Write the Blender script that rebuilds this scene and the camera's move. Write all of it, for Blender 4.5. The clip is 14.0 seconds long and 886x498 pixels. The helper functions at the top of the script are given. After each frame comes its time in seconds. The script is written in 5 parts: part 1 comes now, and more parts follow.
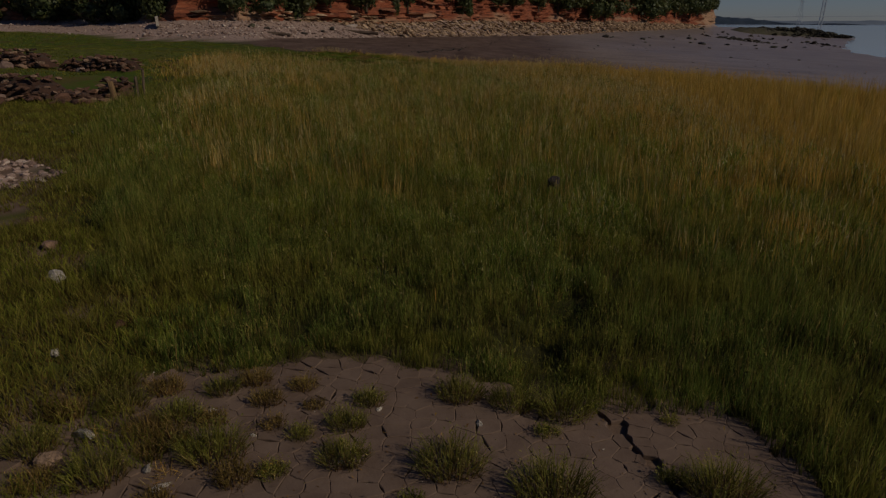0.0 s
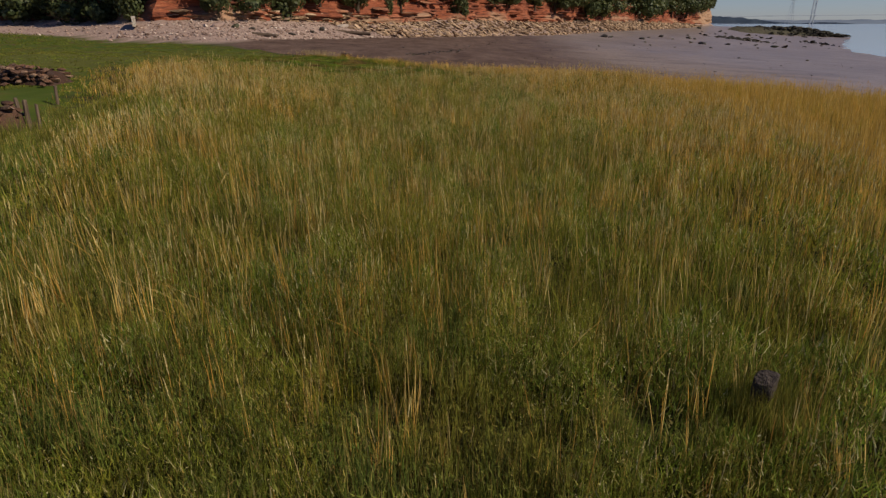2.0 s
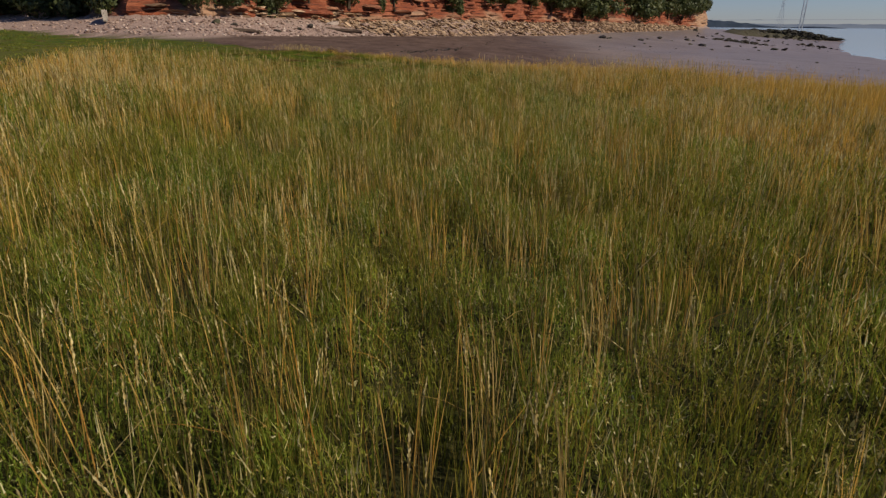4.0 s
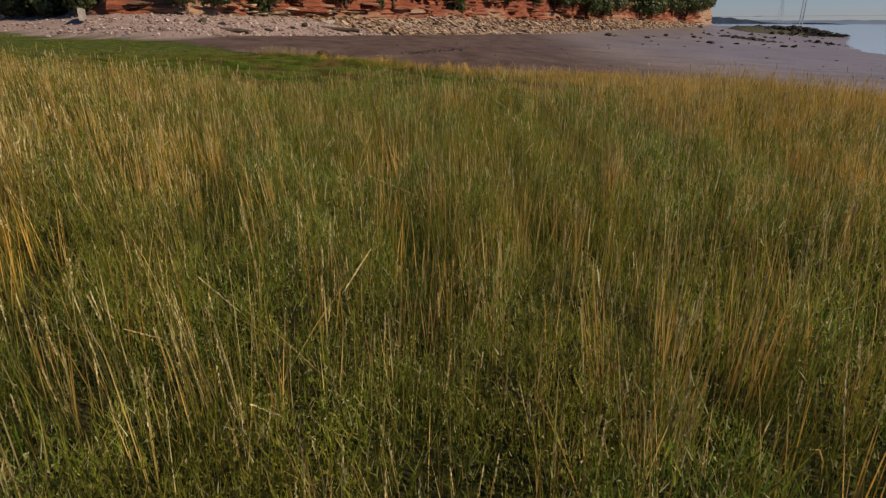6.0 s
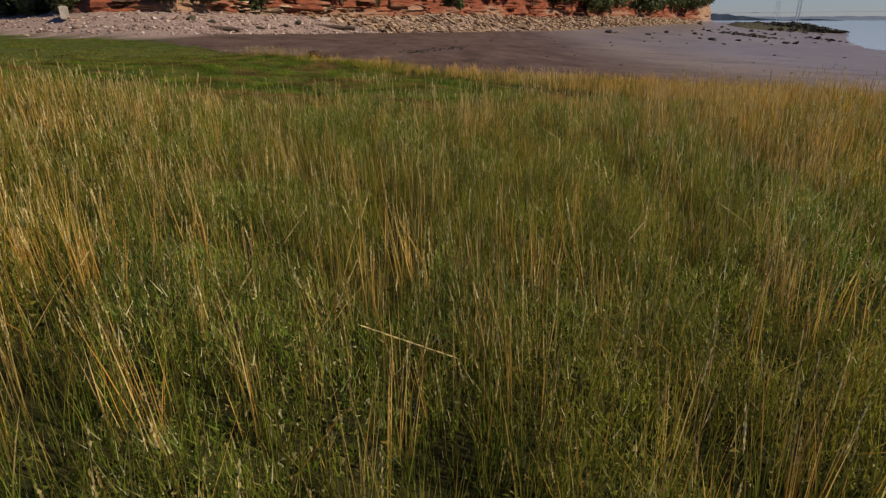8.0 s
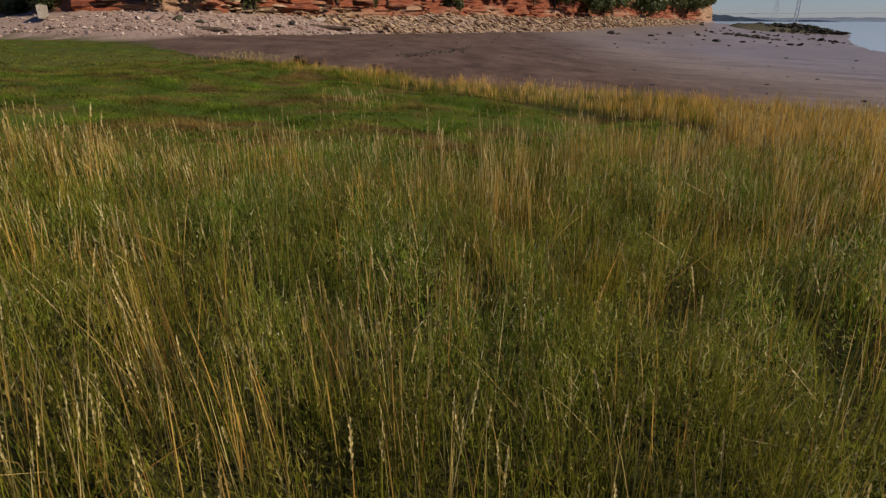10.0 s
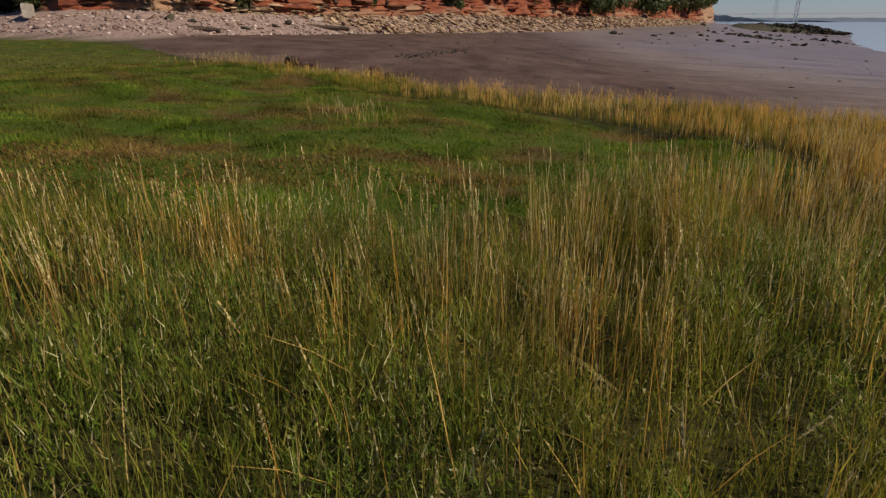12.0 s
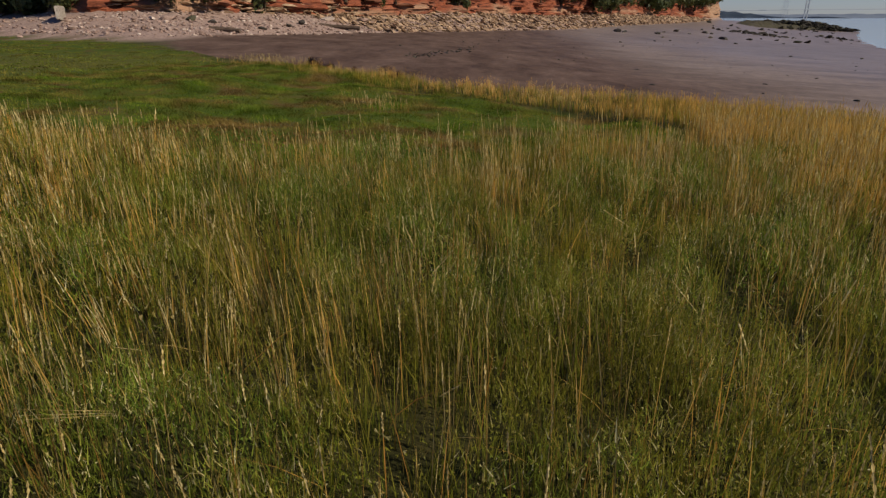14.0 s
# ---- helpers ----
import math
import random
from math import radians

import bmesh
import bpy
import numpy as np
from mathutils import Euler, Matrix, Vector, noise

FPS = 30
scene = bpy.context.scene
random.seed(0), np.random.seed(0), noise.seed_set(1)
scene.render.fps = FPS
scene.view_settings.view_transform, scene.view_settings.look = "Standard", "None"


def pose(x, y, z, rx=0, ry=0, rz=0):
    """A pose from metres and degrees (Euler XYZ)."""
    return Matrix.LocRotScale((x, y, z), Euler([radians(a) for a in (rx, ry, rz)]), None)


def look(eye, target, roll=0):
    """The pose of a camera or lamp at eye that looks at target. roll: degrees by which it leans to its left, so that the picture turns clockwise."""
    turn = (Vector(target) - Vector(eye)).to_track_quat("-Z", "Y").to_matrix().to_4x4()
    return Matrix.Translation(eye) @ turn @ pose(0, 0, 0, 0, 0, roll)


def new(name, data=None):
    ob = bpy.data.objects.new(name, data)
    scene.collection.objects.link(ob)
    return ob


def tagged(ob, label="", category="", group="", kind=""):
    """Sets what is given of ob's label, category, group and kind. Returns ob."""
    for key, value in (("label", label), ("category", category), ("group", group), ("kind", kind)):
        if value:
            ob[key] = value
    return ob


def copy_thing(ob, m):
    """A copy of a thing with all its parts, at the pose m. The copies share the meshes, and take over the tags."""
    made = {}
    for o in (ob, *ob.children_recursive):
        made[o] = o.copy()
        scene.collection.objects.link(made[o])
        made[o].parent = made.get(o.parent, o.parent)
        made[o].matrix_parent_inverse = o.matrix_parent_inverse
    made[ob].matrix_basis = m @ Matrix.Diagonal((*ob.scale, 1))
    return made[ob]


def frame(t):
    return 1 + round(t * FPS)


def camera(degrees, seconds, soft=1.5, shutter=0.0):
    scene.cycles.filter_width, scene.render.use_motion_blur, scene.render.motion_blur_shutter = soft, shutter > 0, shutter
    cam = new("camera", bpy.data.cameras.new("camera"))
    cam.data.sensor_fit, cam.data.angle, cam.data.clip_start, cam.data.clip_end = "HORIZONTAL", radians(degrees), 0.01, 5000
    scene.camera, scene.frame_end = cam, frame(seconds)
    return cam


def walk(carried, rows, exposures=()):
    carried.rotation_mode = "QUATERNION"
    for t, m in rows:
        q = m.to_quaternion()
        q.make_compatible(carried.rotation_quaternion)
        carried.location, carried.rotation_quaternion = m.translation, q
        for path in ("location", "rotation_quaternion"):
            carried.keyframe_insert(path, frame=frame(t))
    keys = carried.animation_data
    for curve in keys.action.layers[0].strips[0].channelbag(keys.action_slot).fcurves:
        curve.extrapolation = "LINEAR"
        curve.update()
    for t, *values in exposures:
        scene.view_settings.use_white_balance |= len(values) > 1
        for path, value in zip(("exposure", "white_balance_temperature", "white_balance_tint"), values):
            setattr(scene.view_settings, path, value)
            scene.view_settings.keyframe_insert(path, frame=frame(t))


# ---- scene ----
cam = camera(72.0, 14.0, soft=1.35, shutter=0.04)
PATH = [
    (0, (1.365, 5.942, 2.03), (1.355, 7.815, 1.328), 0.4),
    (0.5, (1.288, 6.991, 2.022), (1.283, 8.864, 1.32), 0.4),
    (1, (1.201, 8.077, 2.026), (1.201, 9.95, 1.324), 0.4),
    (1.5, (1.067, 9.186, 2.033), (1.072, 11.058, 1.331), 0.4),
    (2, (0.925, 10.273, 2.019), (0.935, 12.146, 1.316), 0.3),
    (2.2, (0.874, 10.704, 1.976), (0.882, 12.576, 1.273), 0.3),
    (4.3, (0.458, 15.598, 1.492), (0.497, 17.472, 0.795), 0.7),
    (4.5, (0.451, 16.058, 1.496), (0.479, 17.931, 0.795), 0.5),
    (5, (0.341, 17.185, 1.482), (0.372, 19.057, 0.781), 0.5),
    (5.5, (0.276, 18.25, 1.483), (0.31, 20.122, 0.781), 0.4),
    (6, (0.182, 19.319, 1.497), (0.219, 21.191, 0.794), 0.4),
    (6.5, (0.089, 20.386, 1.49), (0.13, 22.26, 0.79), 0.5),
    (7, (0.013, 21.103, 1.457), (0.055, 22.976, 0.755), 0.5),
    (7.2, (-0.021, 21.262, 1.463), (0.023, 23.131, 0.753), 0.3),
    (9.3, (-0.044, 23.168, 1.478), (0.002, 25.037, 0.768), 0.2),
    (9.5, (-0.066, 23.59, 1.491), (-0.015, 25.46, 0.783), 0.4),
    (10, (-0.073, 24.66, 1.521), (-0.022, 26.529, 0.811), 0.4),
    (10.5, (-0.082, 25.706, 1.505), (-0.031, 27.576, 0.797), 0.3),
    (11, (-0.107, 26.61, 1.493), (-0.055, 28.481, 0.789), 0.3),
    (11.5, (-0.155, 26.979, 1.466), (-0.103, 28.849, 0.759), 0.3),
    (12, (-0.189, 26.635, 1.437), (-0.136, 28.504, 0.728), 0.4),
    (12.5, (-0.198, 25.693, 1.463), (-0.143, 27.559, 0.747), 0.4),
    (13, (-0.17, 24.538, 1.481), (-0.113, 26.404, 0.763), 0.4),
    (13.5, (-0.152, 23.691, 1.572), (-0.123, 25.555, 0.847), 0.3),
    (14, (-0.12, 23.606, 1.74), (-0.09, 25.473, 1.022), 0.3),
]
walk(cam, [(t, look(eye, target, roll)) for t, eye, target, roll in PATH],
     [(0, -1.38), (0.3, -0.72), (0.6, -0.2), (0.9, 0.08), (1.2, 0.12), (14, 0.12)])

# ---- world and sun ----
SUN_TURN, SUN_RISE = 112.0, 35.0     # degrees: clockwise from +y, above the horizon
world = bpy.data.worlds.new("sky")
scene.world = world
world.use_nodes = True
wn = world.node_tree
sky = wn.nodes.new("ShaderNodeTexSky")
sky.sky_type, sky.sun_disc = "NISHITA", False
sky.sun_elevation, sky.sun_rotation = radians(SUN_RISE), radians(SUN_TURN)
sky.air_density, sky.dust_density, sky.ozone_density = 1.0, 0.1, 4.0
tint = wn.nodes.new("ShaderNodeMix")
tint.data_type, tint.blend_type = "RGBA", "MULTIPLY"
tint.inputs[0].default_value, tint.inputs[7].default_value = 1.0, (0.76, 0.83, 1.15, 1)     # a clear, slightly blue afternoon
wn.links.new(sky.outputs[0], tint.inputs[6])
wn.links.new(tint.outputs[2], wn.nodes["Background"].inputs[0])
wn.nodes["Background"].inputs[1].default_value = 0.061
sun = new("sun", bpy.data.lights.new("sun", "SUN"))
sun.data.energy, sun.data.angle, sun.data.color = 5.0, radians(0.6), (1.0, 0.86, 0.66)
sun_way = Vector((math.sin(radians(SUN_TURN)) * math.cos(radians(SUN_RISE)),
                  math.cos(radians(SUN_TURN)) * math.cos(radians(SUN_RISE)), math.sin(radians(SUN_RISE))))
sun.matrix_world = look(tuple(sun_way * 60), (0, 0, 0))


# ---- materials ----
def mat(name, rough=0.8, spec=0.3):
    m = bpy.data.materials.new(name)
    m.use_nodes = True
    b = m.node_tree.nodes["Principled BSDF"]
    b.inputs["Roughness"].default_value = rough
    b.inputs["Specular IOR Level"].default_value = spec
    return m, m.node_tree.nodes, m.node_tree.links, b


def ramp(nodes, stops):
    r = nodes.new("ShaderNodeValToRGB")
    e = r.color_ramp.elements
    while len(e) < len(stops):
        e.new(0.5)
    for k, (p, c) in enumerate(stops):
        e[k].position, e[k].color = p, (*c, 1)
    return r


def tex(nodes, links, scale, detail=4, rough=0.6, where=None, kind="ShaderNodeTexNoise"):
    n = nodes.new(kind)
    n.inputs["Scale"].default_value = scale
    if kind == "ShaderNodeTexNoise":
        n.inputs["Detail"].default_value, n.inputs["Roughness"].default_value = detail, rough
    if where:
        links.new(where, n.inputs["Vector"])
    return n


def place(nodes, links, stretch=(1, 1, 1)):
    g = nodes.new("ShaderNodeNewGeometry")
    v = nodes.new("ShaderNodeVectorMath")
    v.operation = "MULTIPLY"
    v.inputs[1].default_value = stretch
    links.new(g.outputs["Position"], v.inputs[0])
    return v.outputs[0]


def mixed(nodes, links, fac, a, b, kind="MIX"):
    m = nodes.new("ShaderNodeMix")
    m.data_type, m.blend_type = "RGBA", kind
    for socket, value in ((m.inputs[0], fac), (m.inputs[6], a), (m.inputs[7], b)):
        if isinstance(value, (int, float)):
            socket.default_value = value
        elif isinstance(value, tuple):
            socket.default_value = (*value, 1)
        else:
            links.new(value, socket)
    return m.outputs[2]


def bumped(nodes, links, b, height, strength=0.5, dist=0.02):
    n = nodes.new("ShaderNodeBump")
    n.inputs["Strength"].default_value, n.inputs["Distance"].default_value = strength, dist
    links.new(height, n.inputs["Height"])
    links.new(n.outputs[0], b.inputs["Normal"])


def blade_mat(name, shades, patch, patch_scale=0.35, patch_amount=0.5, glow=0.3, rough=0.55, spec=0.25, base=None, fine=7, tip=None, seaward=None):
    """Leaves and stems: a shade for each blade, drifting by patches of the ground, light coming through."""
    m, n, l, b = mat(name, rough, spec)
    g = n.new("ShaderNodeNewGeometry")
    r = ramp(n, shades)
    l.new(g.outputs["Random Per Island"], r.inputs[0])
    t = tex(n, l, patch_scale, 3, 0.6, place(n, l, (1, 1, 0.05)))
    f = ramp(n, [(0.42, (0, 0, 0)), (0.62, (patch_amount,) * 3)])
    l.new(t.outputs[0], f.inputs[0])
    c = mixed(n, l, f.outputs[0], r.outputs[0], patch)
    t2 = tex(n, l, fine, 2, 0.5, place(n, l, (1, 1, 0.05)))
    f2 = ramp(n, [(0.35, (0.5,) * 3), (0.65, (1.4,) * 3)])
    l.new(t2.outputs[0], f2.inputs[0])
    c = mixed(n, l, 1.0, c, f2.outputs[0], "MULTIPLY")
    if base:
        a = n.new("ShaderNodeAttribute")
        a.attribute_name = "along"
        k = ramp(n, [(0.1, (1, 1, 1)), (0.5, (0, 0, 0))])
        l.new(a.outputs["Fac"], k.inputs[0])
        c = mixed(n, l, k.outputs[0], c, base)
    if seaward:         # the stand turns ochre towards the open mud
        sp = n.new("ShaderNodeSeparateXYZ")
        l.new(place(n, l), sp.inputs[0])
        wob = tex(n, l, 0.8, 3, 0.6, place(n, l, (1, 1, 0.05)))
        e = n.new("ShaderNodeMath")
        e.operation = "MULTIPLY_ADD"
        l.new(wob.outputs[0], e.inputs[0])
        e.inputs[1].default_value = 5.0
        l.new(sp.outputs[0], e.inputs[2])
        k = n.new("ShaderNodeMapRange")
        k.inputs[1].default_value, k.inputs[2].default_value, k.inputs[3].default_value, k.inputs[4].default_value = 5.5, 9.5, 0.0, 0.45
        l.new(e.outputs[0], k.inputs[0])
        c = mixed(n, l, k.outputs[0], c, seaward)
    if tip:             # yellowed ends
        a = n.new("ShaderNodeAttribute")
        a.attribute_name = "along"
        k = ramp(n, [(0.55, (0, 0, 0)), (1.0, (0.85,) * 3)])
        l.new(a.outputs["Fac"], k.inputs[0])
        c = mixed(n, l, k.outputs[0], c, tip)
    l.new(c, b.inputs["Base Color"])
    tr = n.new("ShaderNodeBsdfTranslucent")
    l.new(c, tr.inputs[0])
    mx = n.new("ShaderNodeMixShader")
    mx.inputs[0].default_value = glow
    l.new(b.outputs[0], mx.inputs[1])
    l.new(tr.outputs[0], mx.inputs[2])
    l.new(mx.outputs[0], n["Material Output"].inputs[0])
    return m


def rock_mat(name, shades, scale=1.5, dark=(0.05, 0.04, 0.035), rough=0.85, lump=0.05):
    m, n, l, b = mat(name, rough, 0.25)
    o, g = n.new("ShaderNodeObjectInfo"), n.new("ShaderNodeNewGeometry")
    add = n.new("ShaderNodeMath")
    l.new(o.outputs["Random"], add.inputs[0])
    l.new(g.outputs["Random Per Island"], add.inputs[1])
    fr = n.new("ShaderNodeMath")
    fr.operation = "FRACT"
    l.new(add.outputs[0], fr.inputs[0])
    r = ramp(n, shades)
    l.new(fr.outputs[0], r.inputs[0])
    p = place(n, l)
    t1, t2 = tex(n, l, scale, 6, 0.65, p), tex(n, l, scale * 7, 4, 0.6, p)
    f = ramp(n, [(0.5, (0, 0, 0)), (0.72, (0.75,) * 3)])
    l.new(t1.outputs[0], f.inputs[0])
    c = mixed(n, l, f.outputs[0], r.outputs[0], dark)
    f2 = ramp(n, [(0.3, (0.7,) * 3), (0.7, (1.2,) * 3)])
    l.new(t2.outputs[0], f2.inputs[0])
    c = mixed(n, l, 1.0, c, f2.outputs[0], "MULTIPLY")
    l.new(c, b.inputs["Base Color"])
    bumped(n, l, b, t2.outputs[0], 0.7, lump)
    return m


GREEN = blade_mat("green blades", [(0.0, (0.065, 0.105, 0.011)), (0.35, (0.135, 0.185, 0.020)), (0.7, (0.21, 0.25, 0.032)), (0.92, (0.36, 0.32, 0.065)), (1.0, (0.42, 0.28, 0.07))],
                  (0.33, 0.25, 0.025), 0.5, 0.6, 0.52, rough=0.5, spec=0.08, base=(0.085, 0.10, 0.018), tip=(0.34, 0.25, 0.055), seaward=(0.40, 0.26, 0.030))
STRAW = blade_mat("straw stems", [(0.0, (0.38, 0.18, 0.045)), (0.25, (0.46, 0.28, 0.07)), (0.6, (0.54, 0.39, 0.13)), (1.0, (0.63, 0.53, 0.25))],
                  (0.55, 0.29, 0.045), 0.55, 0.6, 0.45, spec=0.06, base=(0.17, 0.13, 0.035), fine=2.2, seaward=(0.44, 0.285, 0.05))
HEADS = blade_mat("cream seed heads", [(0.0, (0.32, 0.24, 0.09)), (0.6, (0.48, 0.39, 0.17)), (1.0, (0.62, 0.54, 0.29))], (0.40, 0.28, 0.09), 0.8, 0.4, 0.3, spec=0.06)
# the last two cream shades paint glints onto some of the leaves
FORB = blade_mat("small grey-green leaves with painted glints", [(0.0, (0.060, 0.105, 0.011)), (0.5, (0.150, 0.210, 0.024)), (0.76, (0.24, 0.27, 0.042)), (0.84, (0.30, 0.20, 0.055)), (0.91, (0.44, 0.39, 0.15)), (1.0, (0.68, 0.62, 0.36))],
                 (0.235, 0.19, 0.022), 0.6, 0.55, 0.5, 0.45, 0.16, fine=2.6)
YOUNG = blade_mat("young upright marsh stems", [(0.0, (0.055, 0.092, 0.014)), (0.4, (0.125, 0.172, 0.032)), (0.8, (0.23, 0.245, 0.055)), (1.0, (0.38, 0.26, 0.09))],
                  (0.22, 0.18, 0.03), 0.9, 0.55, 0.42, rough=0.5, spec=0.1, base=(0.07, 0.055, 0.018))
TURF = blade_mat("short turf", [(0.0, (0.095, 0.155, 0.014)), (0.7, (0.130, 0.190, 0.018)), (1.0, (0.19, 0.205, 0.032))],
                 (0.21, 0.135, 0.042), 0.75, 0.9, 0.5, spec=0.06, fine=1.3)
RED = blade_mat("reddish seablite", [(0.0, (0.15, 0.072, 0.022)), (0.6, (0.22, 0.12, 0.035)), (1.0, (0.13, 0.14, 0.025))],
                (0.20, 0.10, 0.03), 0.9, 0.5, 0.3)
LEAF = blade_mat("dark broadleaf foliage", [(0.0, (0.030, 0.046, 0.015)), (0.6, (0.054, 0.072, 0.023)), (1.0, (0.10, 0.11, 0.036))],
                 (0.075, 0.08, 0.025), 0.25, 0.6, 0.3)
SHINGLE_STONE = rock_mat("pinkish beach stone", [(0.0, (0.14, 0.09, 0.07)), (0.4, (0.275, 0.19, 0.155)), (0.85, (0.37, 0.275, 0.225)), (1.0, (0.54, 0.45, 0.38))])
OCHRE_STONE = rock_mat("ochre slab stone", [(0.0, (0.13, 0.08, 0.05)), (0.5, (0.30, 0.20, 0.12)), (0.9, (0.44, 0.31, 0.20)), (1.0, (0.18, 0.10, 0.06))])
DARK_STONE = rock_mat("weedy dark stone", [(0.0, (0.030, 0.026, 0.022)), (0.7, (0.055, 0.048, 0.036)), (1.0, (0.06, 0.06, 0.03))], rough=0.6)
RUIN_STONE = rock_mat("red-brown rubble stone", [(0.0, (0.055, 0.028, 0.018)), (0.6, (0.13, 0.065, 0.040)), (1.0, (0.27, 0.18, 0.12))], 3.0)
PALE_STONE = rock_mat("pale stone", [(0.0, (0.35, 0.31, 0.26)), (1.0, (0.50, 0.45, 0.38))], 6.0)


def wood_mat(name, a, b_):
    m, n, l, b = mat(name, 0.85, 0.2)
    t = tex(n, l, 1.0, 5, 0.6, place(n, l, (40, 40, 3)))
    r = ramp(n, [(0.35, a), (0.65, b_)])
    l.new(t.outputs[0], r.inputs[0])
    l.new(r.outputs[0], b.inputs["Base Color"])
    bumped(n, l, b, t.outputs[0], 0.8, 0.01)
    return m


WOOD = wood_mat("weathered wood", (0.08, 0.05, 0.025), (0.22, 0.135, 0.065))
DRIFT = wood_mat("dark driftwood", (0.05, 0.035, 0.025), (0.14, 0.10, 0.07))
# steel's colour is paled and blued to paint in the distance haze
STEEL, sn, sl, sb = mat("haze-pale grey steel", 0.5, 0.4)
sb.inputs["Base Color"].default_value = (0.30, 0.34, 0.39, 1)


# ---- shapes of the land ----
GRIDS = {}


def vnoise(x, y, scale, seed=0):
    """Smooth noise, 0 to 1, in cells of the given size."""
    if seed not in GRIDS:
        GRIDS[seed] = np.random.RandomState(seed).rand(128, 128)
    grid = GRIDS[seed]
    u, v = np.asarray(x, float) / scale + 300.7, np.asarray(y, float) / scale + 300.3
    i, j = np.floor(u).astype(int), np.floor(v).astype(int)
    fu, fv = u - i, v - j
    fu, fv = fu * fu * (3 - 2 * fu), fv * fv * (3 - 2 * fv)
    a, b, c, d = grid[i % 128, j % 128], grid[(i + 1) % 128, j % 128], grid[i % 128, (j + 1) % 128], grid[(i + 1) % 128, (j + 1) % 128]
    return (a * (1 - fu) + b * fu) * (1 - fv) + (c * (1 - fu) + d * fu) * fv


def fnoise(x, y, scale, seed=0):
    return 0.55 * vnoise(x, y, scale, seed) + 0.3 * vnoise(x, y, scale / 2.3, seed + 1) + 0.15 * vnoise(x, y, scale / 5.1, seed + 2)


def smooth(a, b, x):
    t = np.clip((x - a) / (b - a), 0, 1)
    return t * t * (3 - 2 * t)


def near_line(x, y, line):
    """Distance to a polyline of (x, y, z), and the height of its nearest point."""
    best, height = np.full(np.shape(x), 1e9), np.zeros(np.shape(x))
    for (ax, ay, az), (bx, by, bz) in zip(line[:-1], line[1:]):
        t = np.clip(((x - ax) * (bx - ax) + (y - ay) * (by - ay)) / ((bx - ax) ** 2 + (by - ay) ** 2), 0, 1)
        d = np.hypot(x - ax - t * (bx - ax), y - ay - t * (by - ay))
        height = np.where(d < best, az + t * (bz - az), height)
        best = np.minimum(best, d)
    return best, height


def inside(x, y, poly):
    hit = np.zeros(np.shape(x), bool)
    for (ax, ay), (bx, by) in zip(poly, poly[1:] + poly[:1]):
        with np.errstate(divide="ignore", invalid="ignore"):
            hit ^= ((ay > y) != (by > y)) & (x < (bx - ax) * (y - ay) / ((by - ay) if by != ay else 1e-9) + ax)
    return hit


FOOT = [(-120, 95, 0.3), (-51, 84, 0.1), (-28.5, 70, 0.2), (-17.9, 64, 0.2), (-16.6, 72, 0.2), (-13.9, 84, -0.1), (-6.1, 104, -0.4), (6.7, 126, -0.7),
        (29.5, 160, -1.0), (52.3, 195, -0.6), (86.5, 245, -0.4), (118.5, 292, 0.4), (126, 330, 0.2), (118, 420, 0.2)]
CLIFF = [(-130, 112, 1.5), (-77.8, 105, 1.5), (-61.7, 100, 1.7), (-47.8, 94, 1.7), (-37.5, 88, 1.7), (-30.5, 82, 1.8), (-24.9, 86, 2.1), (-18.3, 103, 1.9), (-11.6, 116, 1.6),
         (2.7, 142, 2.3), (25.6, 180, 1.7), (55.6, 215, 2.1), (95.3, 270, 1.1), (121, 297, 1.1), (128, 330, 1.0), (112, 420, 1.0)]
MARSH = [(-140, -40), (60, -40), (34, 5), (19, 20), (16, 25), (14, 28.5), (11.5, 32.5), (9, 34.5), (7, 36.5), (3, 39), (0, 40), (-1.4, 43), (-4, 46), (-6.6, 48.6),
         (-10, 52), (-18, 64), (-28.5, 70.5), (-51, 84), (-120, 96)]
SEAWARD = [(p[0], p[1]) for p in CLIFF] + [(200, 600), (4500, 600), (4500, -4500), (-4500, -4500), (-4500, 112)]


